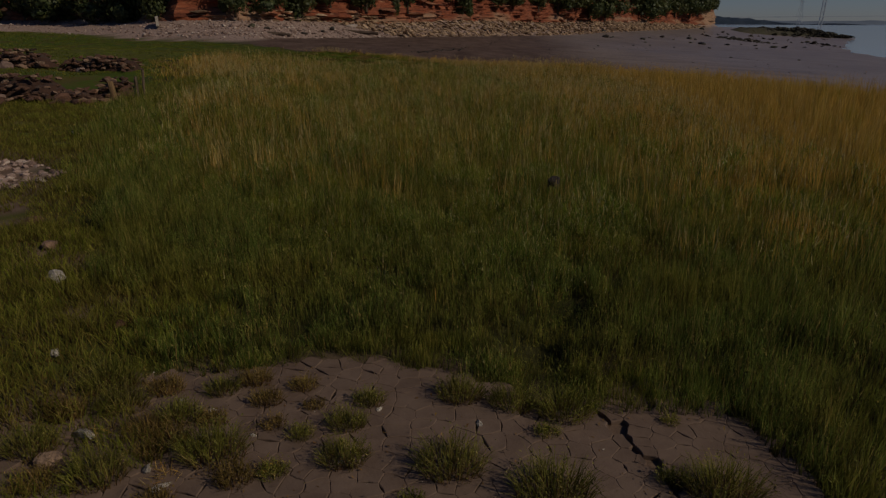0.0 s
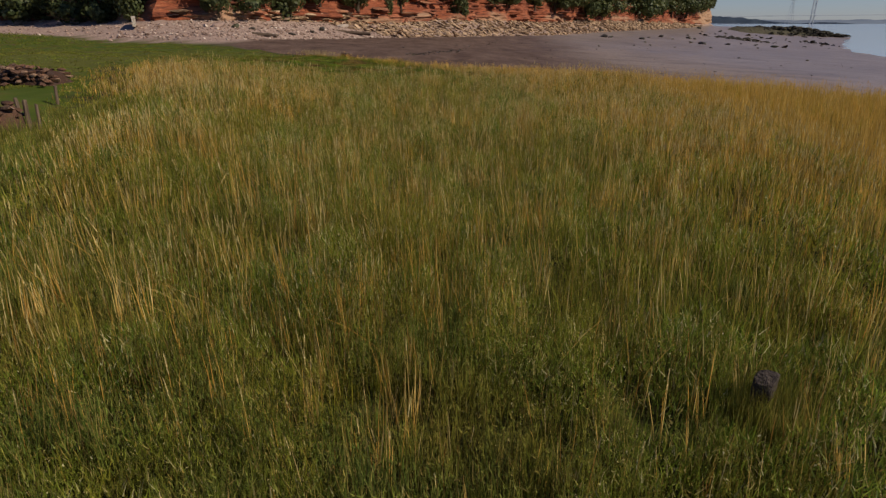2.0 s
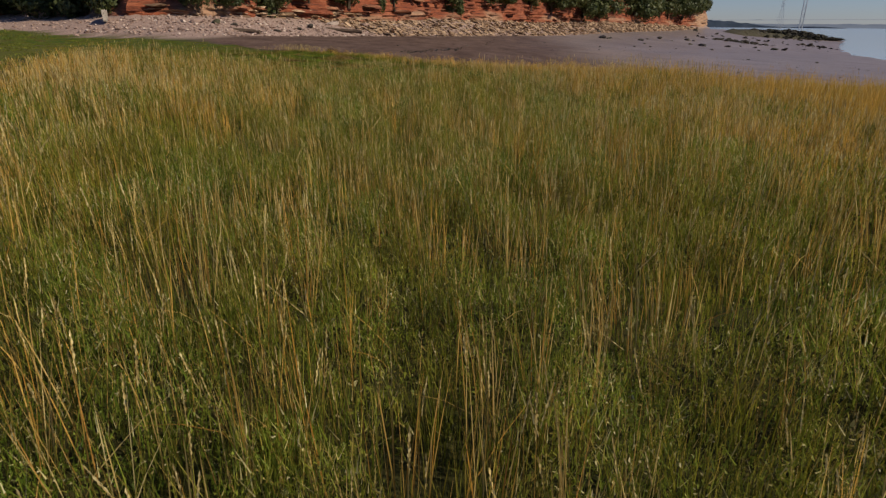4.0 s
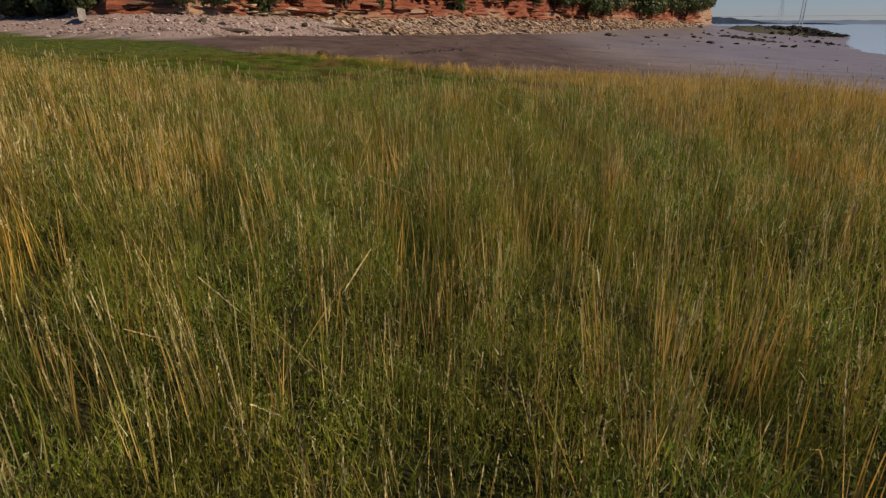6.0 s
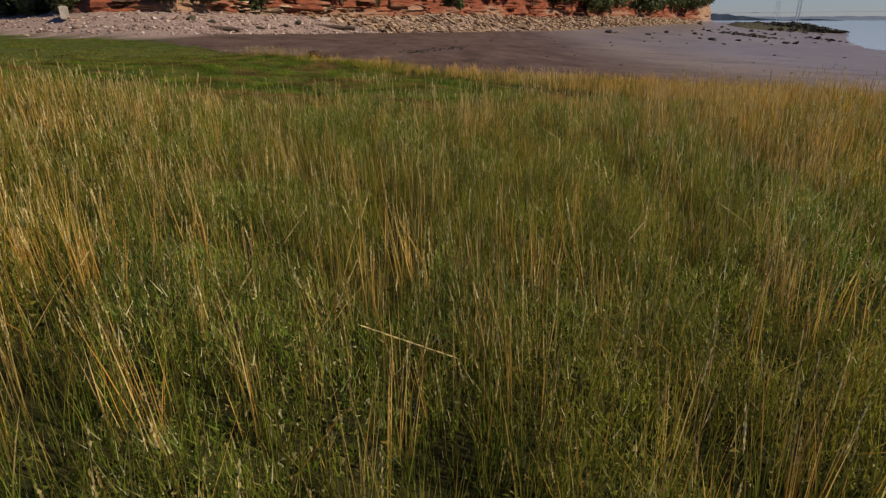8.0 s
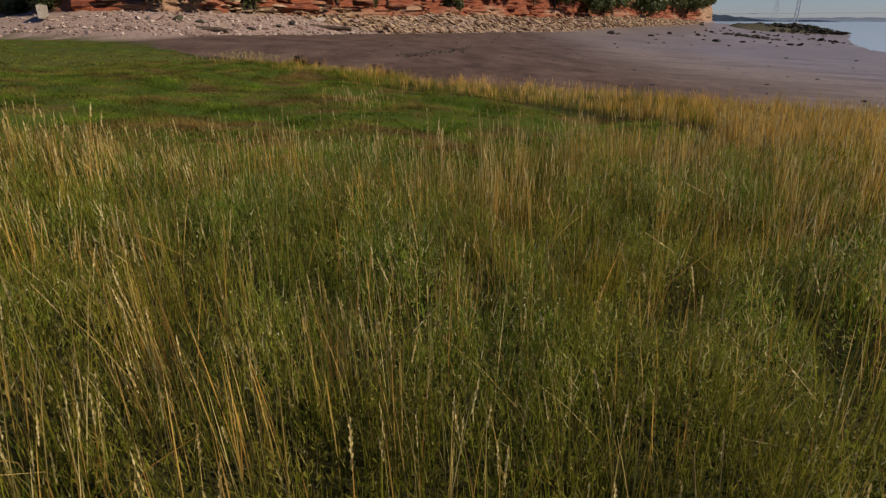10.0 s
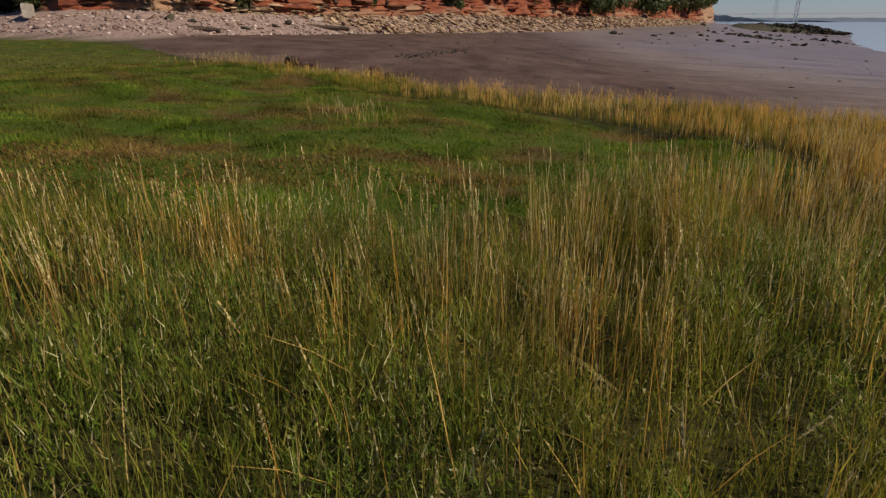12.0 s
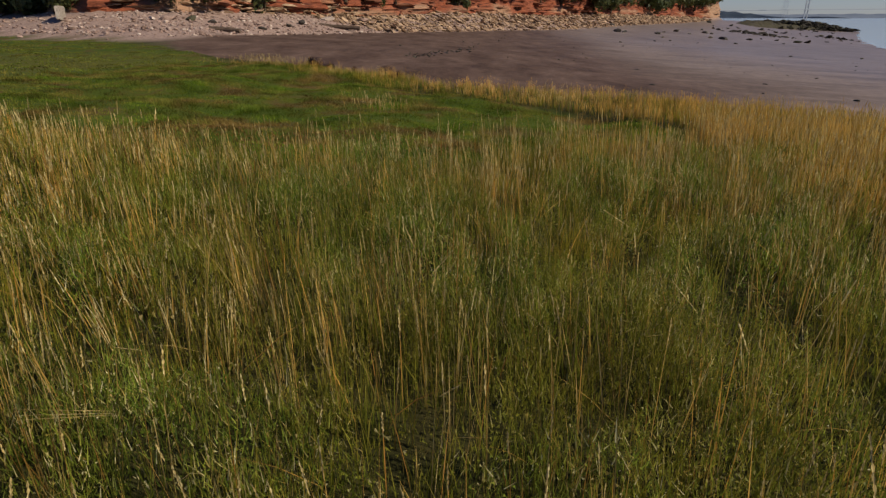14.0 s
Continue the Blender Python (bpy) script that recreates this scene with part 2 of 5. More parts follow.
def land(x, y):
    """The ground's height."""
    x, y = np.asarray(x, float), np.asarray(y, float)
    dc, zc = near_line(x, y, CLIFF)
    df, zf = near_line(x, y, FOOT)
    sea = inside(x, y, SEAWARD)
    beach = inside(x, y, [(p[0], p[1]) for p in FOOT] + [(p[0], p[1]) for p in CLIFF[::-1]])
    lean = np.clip((x + 15) / 45, 0.15, 1)
    shore = np.interp(y, [150, 190, 212, 300, 390, 420], [112, 118, 128, 184, 243, 243]) + 9 * (fnoise(x, y, 22, 17) - 0.5)
    plane = -6.2 + np.interp(y, [150, 200], [0.048, 0.075]) * np.clip(shore - x, -40, 200)
    flat = np.minimum(zf - 0.8 * lean, plane)
    mud = flat + (zf - flat) * np.exp(-df / 8) + 0.10 * (fnoise(x, y, 9, 5) - 0.5)
    z = np.where(beach, zf + (zc - zf) * df / (df + dc + 1e-6) + 0.25 * (fnoise(x, y, 3, 8) - 0.5), mud)
    z = np.where(sea, z, zc + np.minimum(dc * 0.5, 9))
    edge = [(*p, 0.0) for p in MARSH + MARSH[:1]]
    dm, _ = near_line(x, y, edge)
    sd = np.where(inside(x, y, MARSH), dm, -dm)
    top = -0.012 * np.clip(x, 0, 30) + np.interp(x, [-60, -20, -11, -6.5, -2.5, -0.5], [0.70, 0.62, 0.50, 0.36, 0.13, 0.0]) * (1 - smooth(36, 47, y) * (1 - 0.55 * smooth(-30, -42, x))) + 0.10 * (fnoise(x, y, 2.2, 11) - 0.5) * smooth(9.6, 12, y)
    top = top - 0.06 * smooth(9.75, 9.45, y + 0.3 * vnoise(x, y, 0.4, 3)) * smooth(-1.2, -0.6, x)
    top = top - 0.13 * smooth(0.30, 0.05, near_line(x, y, GULLY)[0]) * smooth(0.35, 0.5, fnoise(x, y, 0.6, 27)) + 0.36 * (fnoise(x, y, 1.9, 13) - 0.5) * inside(x, y, LAWN)
    k = smooth(-0.9, 0.25, sd + 0.5 * (fnoise(x, y, 1.5, 21) - 0.5))
    return z * (1 - k) + top * k


GULLY = [(1.95, 9.1, 0), (2.05, 9.7, 0), (2.4, 10.3, 0), (2.9, 10.8, 0), (3.7, 11.3, 0)]
PAN = [(-0.95, 5), (-0.8, 8.4), (-0.6, 9.1), (0.05, 9.25), (0.5, 9.4), (0.83, 9.42), (1.37, 9.28), (1.84, 9.02), (2.3, 8.95), (3.0, 8.95), (3.15, 8.5), (3.2, 8.1), (3.4, 5)]
TALL = [(-0.2, 9.15), (0.5, 9.4), (0.83, 9.45), (1.37, 9.3), (1.84, 9.05), (2.3, 9.0), (3.0, 9.0), (3.2, 8.2), (3.6, 5), (33, 5), (19, 19.7), (16, 24.7), (14, 28.2), (11.5, 32.2), (9, 34.2),
        (7, 36.2), (3, 38.7), (0.2, 39.8), (-1.5, 42.6), (-4.2, 45.5), (-5.2, 44.8), (-3.6, 42.4), (-1.0, 39.0), (0.4, 37.6), (1.1, 36.9), (2.0, 36.2), (3.6, 34.6), (4.2, 33.4), (3.4, 31.9), (1.6, 31.8), (0.9, 30.9), (0.3, 29.9), (-0.6, 30.1), (-2.1, 30.6), (-3.1, 30.7),
        (-6, 30.9), (-9, 31.5), (-10.8, 32.6), (-8.6, 26.2), (-6.0, 20.6), (-5.5, 17.8), (-4.1, 14.5), (-2.9, 12.2), (-1.5, 10.4)]
LAWN = [(-120, -20), (-26, -8), (-16, 5), (-10.5, 14), (-8.5, 17.5), (-7.8, 19.2), (-6.9, 19.6), (-5.6, 20.0), (-8.0, 26.2), (-10.8, 32.6), (-9, 31.5), (-6, 30.9), (-2.1, 30.6), (0.3, 29.9), (1.6, 31.8), (3.4, 31.9), (4.2, 33.4), (3.6, 34.6), (2.0, 36.2), (1.1, 36.9), (-0.6, 39), (-1.6, 42.8),
        (-4.2, 45.6), (-6.8, 48.2), (-10.2, 51.6), (-18.2, 63.6), (-28.5, 70), (-51, 83.5), (-118, 95)]


# ---- ground ----
def span(*runs):
    out = []
    for a, b, step in runs:
        out += list(np.arange(a, b, step))
    return np.array(out)


def sheet(name, xs, ys, height, material):
    gx, gy = np.meshgrid(xs, ys)
    gz = height(gx, gy)
    me = bpy.data.meshes.new(name)
    nx, ny = len(xs), len(ys)
    idx = np.arange(nx * ny).reshape(ny, nx)
    quads = np.stack([idx[:-1, :-1], idx[:-1, 1:], idx[1:, 1:], idx[1:, :-1]], -1).reshape(-1, 4)
    fill(me, np.stack([gx, gy, gz], -1).reshape(-1, 3), quads)
    me.materials.append(material)
    return new(name, me), gx.ravel(), gy.ravel()


def fill(me, verts, quads=None, tris=None, smoothed=True):
    """Put vertices and faces into a mesh."""
    quads = np.zeros((0, 4), int) if quads is None else np.asarray(quads)
    tris = np.zeros((0, 3), int) if tris is None else np.asarray(tris)
    loops = np.concatenate([quads.ravel(), tris.ravel()]).astype(np.int32)
    sizes = np.concatenate([np.full(len(quads), 4), np.full(len(tris), 3)]).astype(np.int32)
    me.vertices.add(len(verts))
    me.vertices.foreach_set("co", np.ascontiguousarray(verts, np.float32).ravel())
    me.loops.add(len(loops))
    me.loops.foreach_set("vertex_index", loops)
    me.polygons.add(len(sizes))
    me.polygons.foreach_set("loop_start", np.concatenate([[0], np.cumsum(sizes)[:-1]]).astype(np.int32))
    me.polygons.foreach_set("use_smooth", np.full(len(sizes), smoothed))
    me.update(calc_edges=True)


def attribute(me, name, values):
    me.attributes.new(name, "FLOAT", "POINT").data.foreach_set("value", np.ascontiguousarray(values, np.float32))


def ground_mat():
    m, n, l, b = mat("marsh, mud and shingle ground", 0.85, 0.06)
    p = place(n, l)

    def attr(name):
        a = n.new("ShaderNodeAttribute")
        a.attribute_name = name
        return a.outputs["Fac"]

    fine, mid, big = tex(n, l, 30, 5, 0.65, p), tex(n, l, 4, 5, 0.6, p), tex(n, l, 0.12, 5, 0.6, place(n, l, (0.6, 1.0, 1)))
    soil = ramp(n, [(0.3, (0.022, 0.025, 0.008)), (0.7, (0.052, 0.046, 0.016))])
    l.new(mid.outputs[0], soil.inputs[0])
    silt = ramp(n, [(0.3, (0.17, 0.130, 0.108)), (0.7, (0.235, 0.184, 0.155))])
    l.new(big.outputs[0], silt.inputs[0])
    streak = tex(n, l, 0.25, 4, 0.6, place(n, l, (0.5, 1.6, 1)))
    dark = ramp(n, [(0.48, (0, 0, 0)), (0.60, (0.8,) * 3)])
    l.new(streak.outputs[0], dark.inputs[0])
    silt_c = mixed(n, l, dark.outputs[0], silt.outputs[0], (0.12, 0.090, 0.073))
    mire = ramp(n, [(0.35, (0.064, 0.040, 0.030)), (0.65, (0.130, 0.087, 0.067))])
    l.new(tex(n, l, 0.5, 6, 0.65, place(n, l, (1.0, 0.45, 1))).outputs[0], mire.inputs[0])
    silt_c = mixed(n, l, attr("near_mud"), silt_c, mire.outputs[0])
    crumb = ramp(n, [(0.35, (0.72,) * 3), (0.65, (1.18,) * 3)])
    l.new(tex(n, l, 2.2, 7, 0.7, place(n, l, (1.0, 0.5, 1))).outputs[0], crumb.inputs[0])
    silt_c = mixed(n, l, 1.0, silt_c, crumb.outputs[0], "MULTIPLY")
    turf = ramp(n, [(0.38, (0.042, 0.066, 0.008)), (0.52, (0.060, 0.080, 0.011)), (0.62, (0.080, 0.056, 0.020))])
    l.new(tex(n, l, 0.75, 6, 0.65, p).outputs[0], turf.inputs[0])
    pebble = tex(n, l, 7, where=p, kind="ShaderNodeTexVoronoi")
    shin = ramp(n, [(0.0, (0.20, 0.14, 0.115)), (0.5, (0.285, 0.205, 0.17)), (1.0, (0.36, 0.27, 0.225))])
    l.new(pebble.outputs["Color"], shin.inputs[0])
    pan = ramp(n, [(0.3, (0.108, 0.071, 0.052)), (0.7, (0.158, 0.110, 0.082))])
    l.new(mid.outputs[0], pan.inputs[0])
    c = mixed(n, l, attr("marsh"), silt_c, soil.outputs[0])
    c = mixed(n, l, attr("turf"), c, mixed(n, l, attr("olive"), turf.outputs[0], (0.075, 0.078, 0.017)))
    c = mixed(n, l, attr("shingle"), c, shin.outputs[0])
    c = mixed(n, l, attr("pan"), c, pan.outputs[0])
    l.new(c, b.inputs["Base Color"])
    wet = n.new("ShaderNodeMapRange")
    wet.inputs[3].default_value, wet.inputs[4].default_value = 0.85, 0.42
    wet2 = n.new("ShaderNodeMapRange")
    wet2.inputs[3].default_value, wet2.inputs[4].default_value = 0.06, 0.3
    l.new(attr("wet"), wet2.inputs[0])
    l.new(wet2.outputs[0], b.inputs["Specular IOR Level"])
    l.new(attr("wet"), wet.inputs[0])
    l.new(wet.outputs[0], b.inputs["Roughness"])
    bumped(n, l, b, fine.outputs[0], 0.5, 0.02)
    return m


GROUND = ground_mat()
gxs = span((-4000, -400, 400), (-400, -120, 40), (-120, -16, 2), (-16, 20, 0.33), (20, 170, 2), (170, 400, 30), (400, 4401, 400))
gys = span((-4000, -400, 400), (-400, -20, 40), (-20, 4, 3), (4, 54, 0.33), (54, 330, 2), (330, 600, 30), (600, 4801, 600))
ground, gx, gy = sheet("ground", gxs, gys, lambda x, y: np.where(y > 500, -9.0, land(x, y)), GROUND)
tagged(ground, "salt marsh soil running into grey tidal mud and a shingle beach", "ground", kind="structure")
jx, jy = gx + 0.5 * (vnoise(gx, gy, 0.8, 31) - 0.5), gy + 0.5 * (vnoise(gx, gy, 0.8, 32) - 0.5)
in_marsh, in_lawn = inside(jx, jy, MARSH), inside(jx, jy, LAWN)
beach = inside(jx, jy, [(p[0], p[1]) for p in FOOT] + [(p[0], p[1]) for p in CLIFF[::-1]])
GRAVEL = [(-5.3 + 1.9 * math.cos(k * 0.3) * (1 + 0.12 * math.sin(3.1 * k)), 13.2 + 0.8 * math.sin(k * 0.3) * (1 + 0.12 * math.cos(2.3 * k))) for k in range(21)]
attribute(ground.data, "marsh", in_marsh.astype(float))
low_side = ~in_lawn & in_marsh & (gx < 0) & (gx > -40) & (gy < 21) & ~inside(jx, jy, TALL)
attribute(ground.data, "turf", np.where(low_side, 0.75, in_lawn))
attribute(ground.data, "olive", np.where(low_side, 1.0, 0) + ~low_side * smooth(-7, -13, gx + 3 * (fnoise(gx, gy, 6, 48) - 0.5)) * smooth(56, 46, gy))
attribute(ground.data, "shingle", np.maximum(beach, inside(jx, jy, GRAVEL)).astype(float))
attribute(ground.data, "pan", ((((jx - 1.2) / 2.55) ** 4 + ((jy - 6.5) / 2.95) ** 4 < 1) | ((jy < 17) & (jx < 0) & (fnoise(gx, gy, 1.3, 49) + 0.3 * smooth(-6, -11, gx) + 0.3 * smooth(8, 4, gy) < 0.36) & ~inside(jx, jy, TALL))).astype(float))
attribute(ground.data, "wet", (~in_marsh & ~beach) * smooth(0, 40, gx))
attribute(ground.data, "near_mud", (~in_marsh & ~beach) * smooth(19, 7, gx - 0.12 * (gy - 50) + 6 * (fnoise(gx, gy, 8, 44) - 0.5)))

# the estuary
def water_mat():
    m, n, l, b = mat("silty estuary water", 0.12, 0.5)
    t = tex(n, l, 0.35, 4, 0.6, place(n, l, (1, 0.35, 1)))
    r = ramp(n, [(0.3, (0.27, 0.27, 0.28)), (0.7, (0.34, 0.335, 0.335))])
    l.new(t.outputs[0], r.inputs[0])
    l.new(r.outputs[0], b.inputs["Base Color"])
    bumped(n, l, b, t.outputs[0], 0.25, 0.15)
    return m


water, _, _ = sheet("water", np.array([60, 160, 260, 400, 800, 1600, 3000, 5200.0]), np.array([-1500, -200, 60, 140, 230, 320, 420, 700, 1500, 2900, 4800.0]), lambda x, y: 0 * x - 6.2, water_mat())
tagged(water, "calm grey-blue estuary water", "water", kind="structure")


# ---- grass ----
class Blades:
    """Many thin bent blades in one mesh."""

    def __init__(self):
        self.v, self.q, self.t, self.a, self.count = [], [], [], [], 0

    def add(self, x, y, z, h, w, lx, ly, levels=2, turn=None, curve=1.7, taper=0.55):
        n = len(x)
        turn = rng.uniform(0, np.pi, n) if turn is None else turn
        cx, cy = np.cos(turn) * w / 2, np.sin(turn) * w / 2
        per = 2 * levels + 1
        v, a = np.zeros((n, per, 3)), np.zeros((n, per))
        for k in range(levels + 1):
            s = k / levels
            px, py, pz = x + lx * s ** curve, y + ly * s ** curve, z + h * (s - 0.10 * s * s * np.minimum(1, np.hypot(lx, ly) / h * 2))
            if k == levels:
                v[:, 2 * k], a[:, 2 * k] = np.stack([px, py, pz], -1), 1
            else:
                f = 1 - taper * s
                v[:, 2 * k], v[:, 2 * k + 1] = np.stack([px - cx * f, py - cy * f, pz], -1), np.stack([px + cx * f, py + cy * f, pz], -1)
                a[:, 2 * k:2 * k + 2] = s
        base = self.count + np.arange(n)[:, None] * per
        for k in range(levels - 1):
            self.q.append(base + np.array([2 * k, 2 * k + 1, 2 * k + 3, 2 * k + 2]))
        self.t.append(base + np.array([2 * levels - 2, 2 * levels - 1, 2 * levels]))
        self.v.append(v.reshape(-1, 3))
        self.a.append(a.ravel())
        self.count += n * per
        return x + lx, y + ly, z + h * 0.93

    def spikes(self, x, y, z, length, w, lx, ly):
        """Slim seed heads on the tips."""
        n = len(x)
        v = np.zeros((n, 5, 3))
        v[:, 0], v[:, 4] = np.stack([x - lx * 0.35, y - ly * 0.35, z - length * 0.35], -1), np.stack([x + lx * 0.65, y + ly * 0.65, z + length * 0.65], -1)
        for k, ang in enumerate((0, 2.1, 4.2)):
            v[:, 1 + k] = np.stack([x + np.cos(ang) * w / 2, y + np.sin(ang) * w / 2, z], -1)
        base = self.count + np.arange(n)[:, None] * 5
        for f in ((0, 2, 1), (0, 3, 2), (0, 1, 3), (4, 1, 2), (4, 2, 3), (4, 3, 1)):
            self.t.append(base + np.array(f))
        self.v.append(v.reshape(-1, 3))
        self.a.append(np.ones(n * 5))
        self.count += n * 5

    def ears(self, x, y, z, length, w, lx, ly, rows=7):
        """Seed heads with spikelets standing off on alternate sides; lx, ly: how far the head leans."""
        n = len(x)
        d = np.stack([lx, ly, length], -1)
        for k in range(rows):
            s = k / rows
            p = np.stack([x, y, z], -1) + d * (s - 0.2)
            for side in (0, 2.1, 4.2):
                ang = side + k * 1.05 + rng.uniform(0, 1, n)
                out = np.stack([np.cos(ang), np.sin(ang), 0 * ang], -1) * (w * (0.55 + 0.6 * np.sin(3.14 * (0.15 + 0.75 * s))))[:, None]
                v = np.stack([p - d * 0.03, p + out + d * 0.10, p + d * 1.5 / rows], 1)
                self.t.append(self.count + np.arange(n)[:, None] * 3 + np.arange(3))
                self.v.append(v.reshape(-1, 3))
                self.a.append(np.ones(n * 3))
                self.count += n * 3

    def leaves(self, x, y, z, size):
        """Small pointed leaves lying every way."""
        n = len(x)
        yaw, pitch = rng.uniform(0, 2 * np.pi, n), rng.uniform(-0.3, 1.1, n)
        d = np.stack([np.cos(yaw) * np.cos(pitch), np.sin(yaw) * np.cos(pitch), np.sin(pitch)], -1) * size[:, None]
        s = np.stack([-np.sin(yaw), np.cos(yaw), rng.uniform(-0.4, 0.4, n)], -1) * size[:, None] * 0.26
        p = np.stack([x, y, z], -1)
        v = np.stack([p, p + d - s, p + d * 0.8 + s], 1)
        self.t.append(self.count + np.arange(n)[:, None] * 3 + np.arange(3))
        self.v.append(v.reshape(-1, 3))
        self.a.append(np.full(n * 3, 0.8))
        self.count += n * 3

    def flecks(self, x, y, z, length, w, low=0.2):
        """Short slim leaf tips rising from the stems."""
        n = len(x)
        yaw, pitch, side = rng.uniform(0, 2 * np.pi, n), rng.uniform(low, 1.5, n), rng.uniform(0, np.pi, n)
        d = np.stack([np.cos(yaw) * np.cos(pitch), np.sin(yaw) * np.cos(pitch), np.sin(pitch)], -1) * length[:, None]
        s = np.stack([np.cos(side), np.sin(side), 0 * side], -1) * w[:, None] / 2
        p = np.stack([x, y, z], -1)
        v = np.stack([p - s, p + s, p + d], 1)
        self.t.append(self.count + np.arange(n)[:, None] * 3 + np.arange(3))
        self.v.append(v.reshape(-1, 3))
        self.a.append(np.full(n * 3, 0.8))
        self.count += n * 3

    def build(self, name, material, label, category="grass", parent=None, kind="stuff"):
        me = bpy.data.meshes.new(name)
        fill(me, np.concatenate(self.v), np.concatenate(self.q) if self.q else None, np.concatenate(self.t) if self.t else None, False)
        attribute(me, "along", np.concatenate(self.a))
        me.materials.append(material)
        ob = new(name, me)
        if parent:
            ob.parent = parent
            return ob
        return tagged(ob, label, category, kind=kind)


rng = np.random.RandomState(7)


def scatter(x0, x1, y0, y1, per_m2, keep=None):
    n = int((x1 - x0) * (y1 - y0) * per_m2)
    x, y = rng.uniform(x0, x1, n), rng.uniform(y0, y1, n)
    if keep is not None:
        k = keep(x, y)
        x, y = x[k], y[k]
    return x, y


def ragged(poly, amount=0.5, seed=51):
    return lambda x, y: inside(x + amount * (fnoise(x, y, 0.7, seed) - 0.5), y + amount * (fnoise(x, y, 0.7, seed + 3) - 0.5), poly)


LEFT_EDGE = [(-0.2, 9.1, 0), (-1.5, 10.4, 0), (-2.9, 12.2, 0), (-4.1, 14.5, 0), (-5.5, 17.8, 0), (-6.0, 20.6, 0), (-8.6, 26.2, 0), (-10.8, 32.6, 0)]
tall_area = ragged(TALL, 0.4)
HOLLOWS = [(-0.76, 9.95, 0.08), (-0.2, 9.88, 0.10), (1.34, 12.15, 0.05), (1.85, 11.3, 0.03), (3.34, 11.42, 0.17), (3.24, 10.8, 0.10), (2.05, 9.62, 0.12), (2.4, 10.3, 0.05)]     # bare places: x, y, radius


def in_tall(x, y):
    hollow = near_line(x, y, GULLY)[0] + 0.35 * (fnoise(x, y, 0.5, 59) - 0.35)
    for hx, hy, hr in HOLLOWS:
        hollow = np.minimum(hollow, np.hypot(x - hx, (y - hy) * 1.3) - hr)
    side = near_line(x, y, LEFT_EDGE)[0] > 1.2 * (fnoise(x, y, 0.9, 66) - 0.38)
    return tall_area(x, y) & (side | (y > 24) | (y < 9.7)) & (hollow + 0.25 * (fnoise(x, y, 0.35, 58) - 0.5) > 0.03)


def hump(x, y, cx, cy, rx, ry):
    return np.exp(-((x - cx) / rx) ** 2 - ((y - cy) / ry) ** 2)


def tallness(x, y):
    """How high the stand is: low at the near front, full further on."""
    front, side = smooth(9.0, 15.5, y), smooth(0, 2.8, near_line(x, y, LEFT_EDGE)[0])
    t = (0.42 + 0.58 * front) * (0.20 + 0.80 * side) * (0.72 + 0.6 * (fnoise(x, y, 1.3, 61) - 0.3))
    t = t * (1 - 0.22 * smooth(31, 33, y) * smooth(-1, 2, x)) * (1 - 0.32 * smooth(2.0, -2, x) * smooth(36, 39.5, y))
    t = t * (1 - 0.25 * smooth(34, 36, y)) * (1 - 0.45 * hump(x, y, 11, 32.5, 3.5, 3.0))
    return t * (1 + 0.12 * smooth(7, 10, x) * smooth(28, 20, y)) * (1 + 0.24 * smooth(0.3, 1.6, x) * smooth(28, 29.5, y) * smooth(33.2, 32.2, y))


def strawness(x, y):
    """Share of dry stems, by patches; ochre along the seaward edge."""
    f = 0.55 * fnoise(x, y, 3.0, 71) + 0.45 * fnoise(x, y, 0.9, 75)
    v = 0.20 + 3.0 * (f - 0.42) + 0.35 * smooth(0.5, 3.5, x) * smooth(25, 30, y) - 0.2 * smooth(0.5, -1, x) * smooth(37.5, 40, y) - 0.6 * hump(x, y, 0.2, 28.1, 1.4, 0.7)
    v += 0.7 * smooth(3, 8, x) * smooth(14, 19, y) - 0.3 * smooth(-0.3, -2.2, x) * smooth(20, 17, y) - 0.1 * smooth(18, 20, y) * smooth(24, 22.5, y) * smooth(3, 1.5, abs(x)) + 0.28 * smooth(12, 14, y) * smooth(23, 21, y)
    v += 0.4 * smooth(22.6, 24, y) * smooth(0.6, -1.2, x) * smooth(29, 27, y) + 0.45 * smooth(28.6, 29.5, y) * smooth(4.5, 3.0, x) * smooth(-7, -5, x) + 0.5 * hump(x, y, -2.2, 24.2, 0.9, 1.2)
    v -= 0.4 * hump(x, y, 0.1, 25.4, 0.8, 0.6) + 0.3 * hump(x, y, 1.3, 28.5, 1.2, 0.8)
    return np.clip(v, 0.05, 1) * (0.25 + 0.75 * smooth(0.2, 2.4, near_line(x, y, LEFT_EDGE)[0])) * smooth(9.8, 13.0, y + 2 * (fnoise(x, y, 1.5, 73) - 0.5))


def canopy(x, y):
    """Height of the leafy growth below the stems: soft mounds with gaps between."""
    return tallness(x, y) * (0.15 + 0.34 * smooth(0.30, 0.68, fnoise(x, y, 0.42, 201)))


ZONES = [  # x0, x1, y0, y1, blades to the square metre, their width, levels
    (-1.7, 2.3, 8.5, 31.0, 620, 0.0046, 2), (-2.6, -1.7, 9.0, 31, 640, 0.0052, 2), (2.3, 3.4, 9.0, 31, 640, 0.0052, 2),
    (-6.5, -2.6, 9.0, 34.0, 560, 0.0075, 2), (3.4, 7.5, 7.0, 34.0, 680, 0.0075, 2),
    (-13, -6.5, 20, 36, 330, 0.011, 2), (7.5, 20, 8.0, 37.0, 480, 0.012, 1), (-6, 7.5, 31.0, 46.0, 1000, 0.008, 2), (3.4, 24, -4, 8.4, 90, 0.025, 1)]


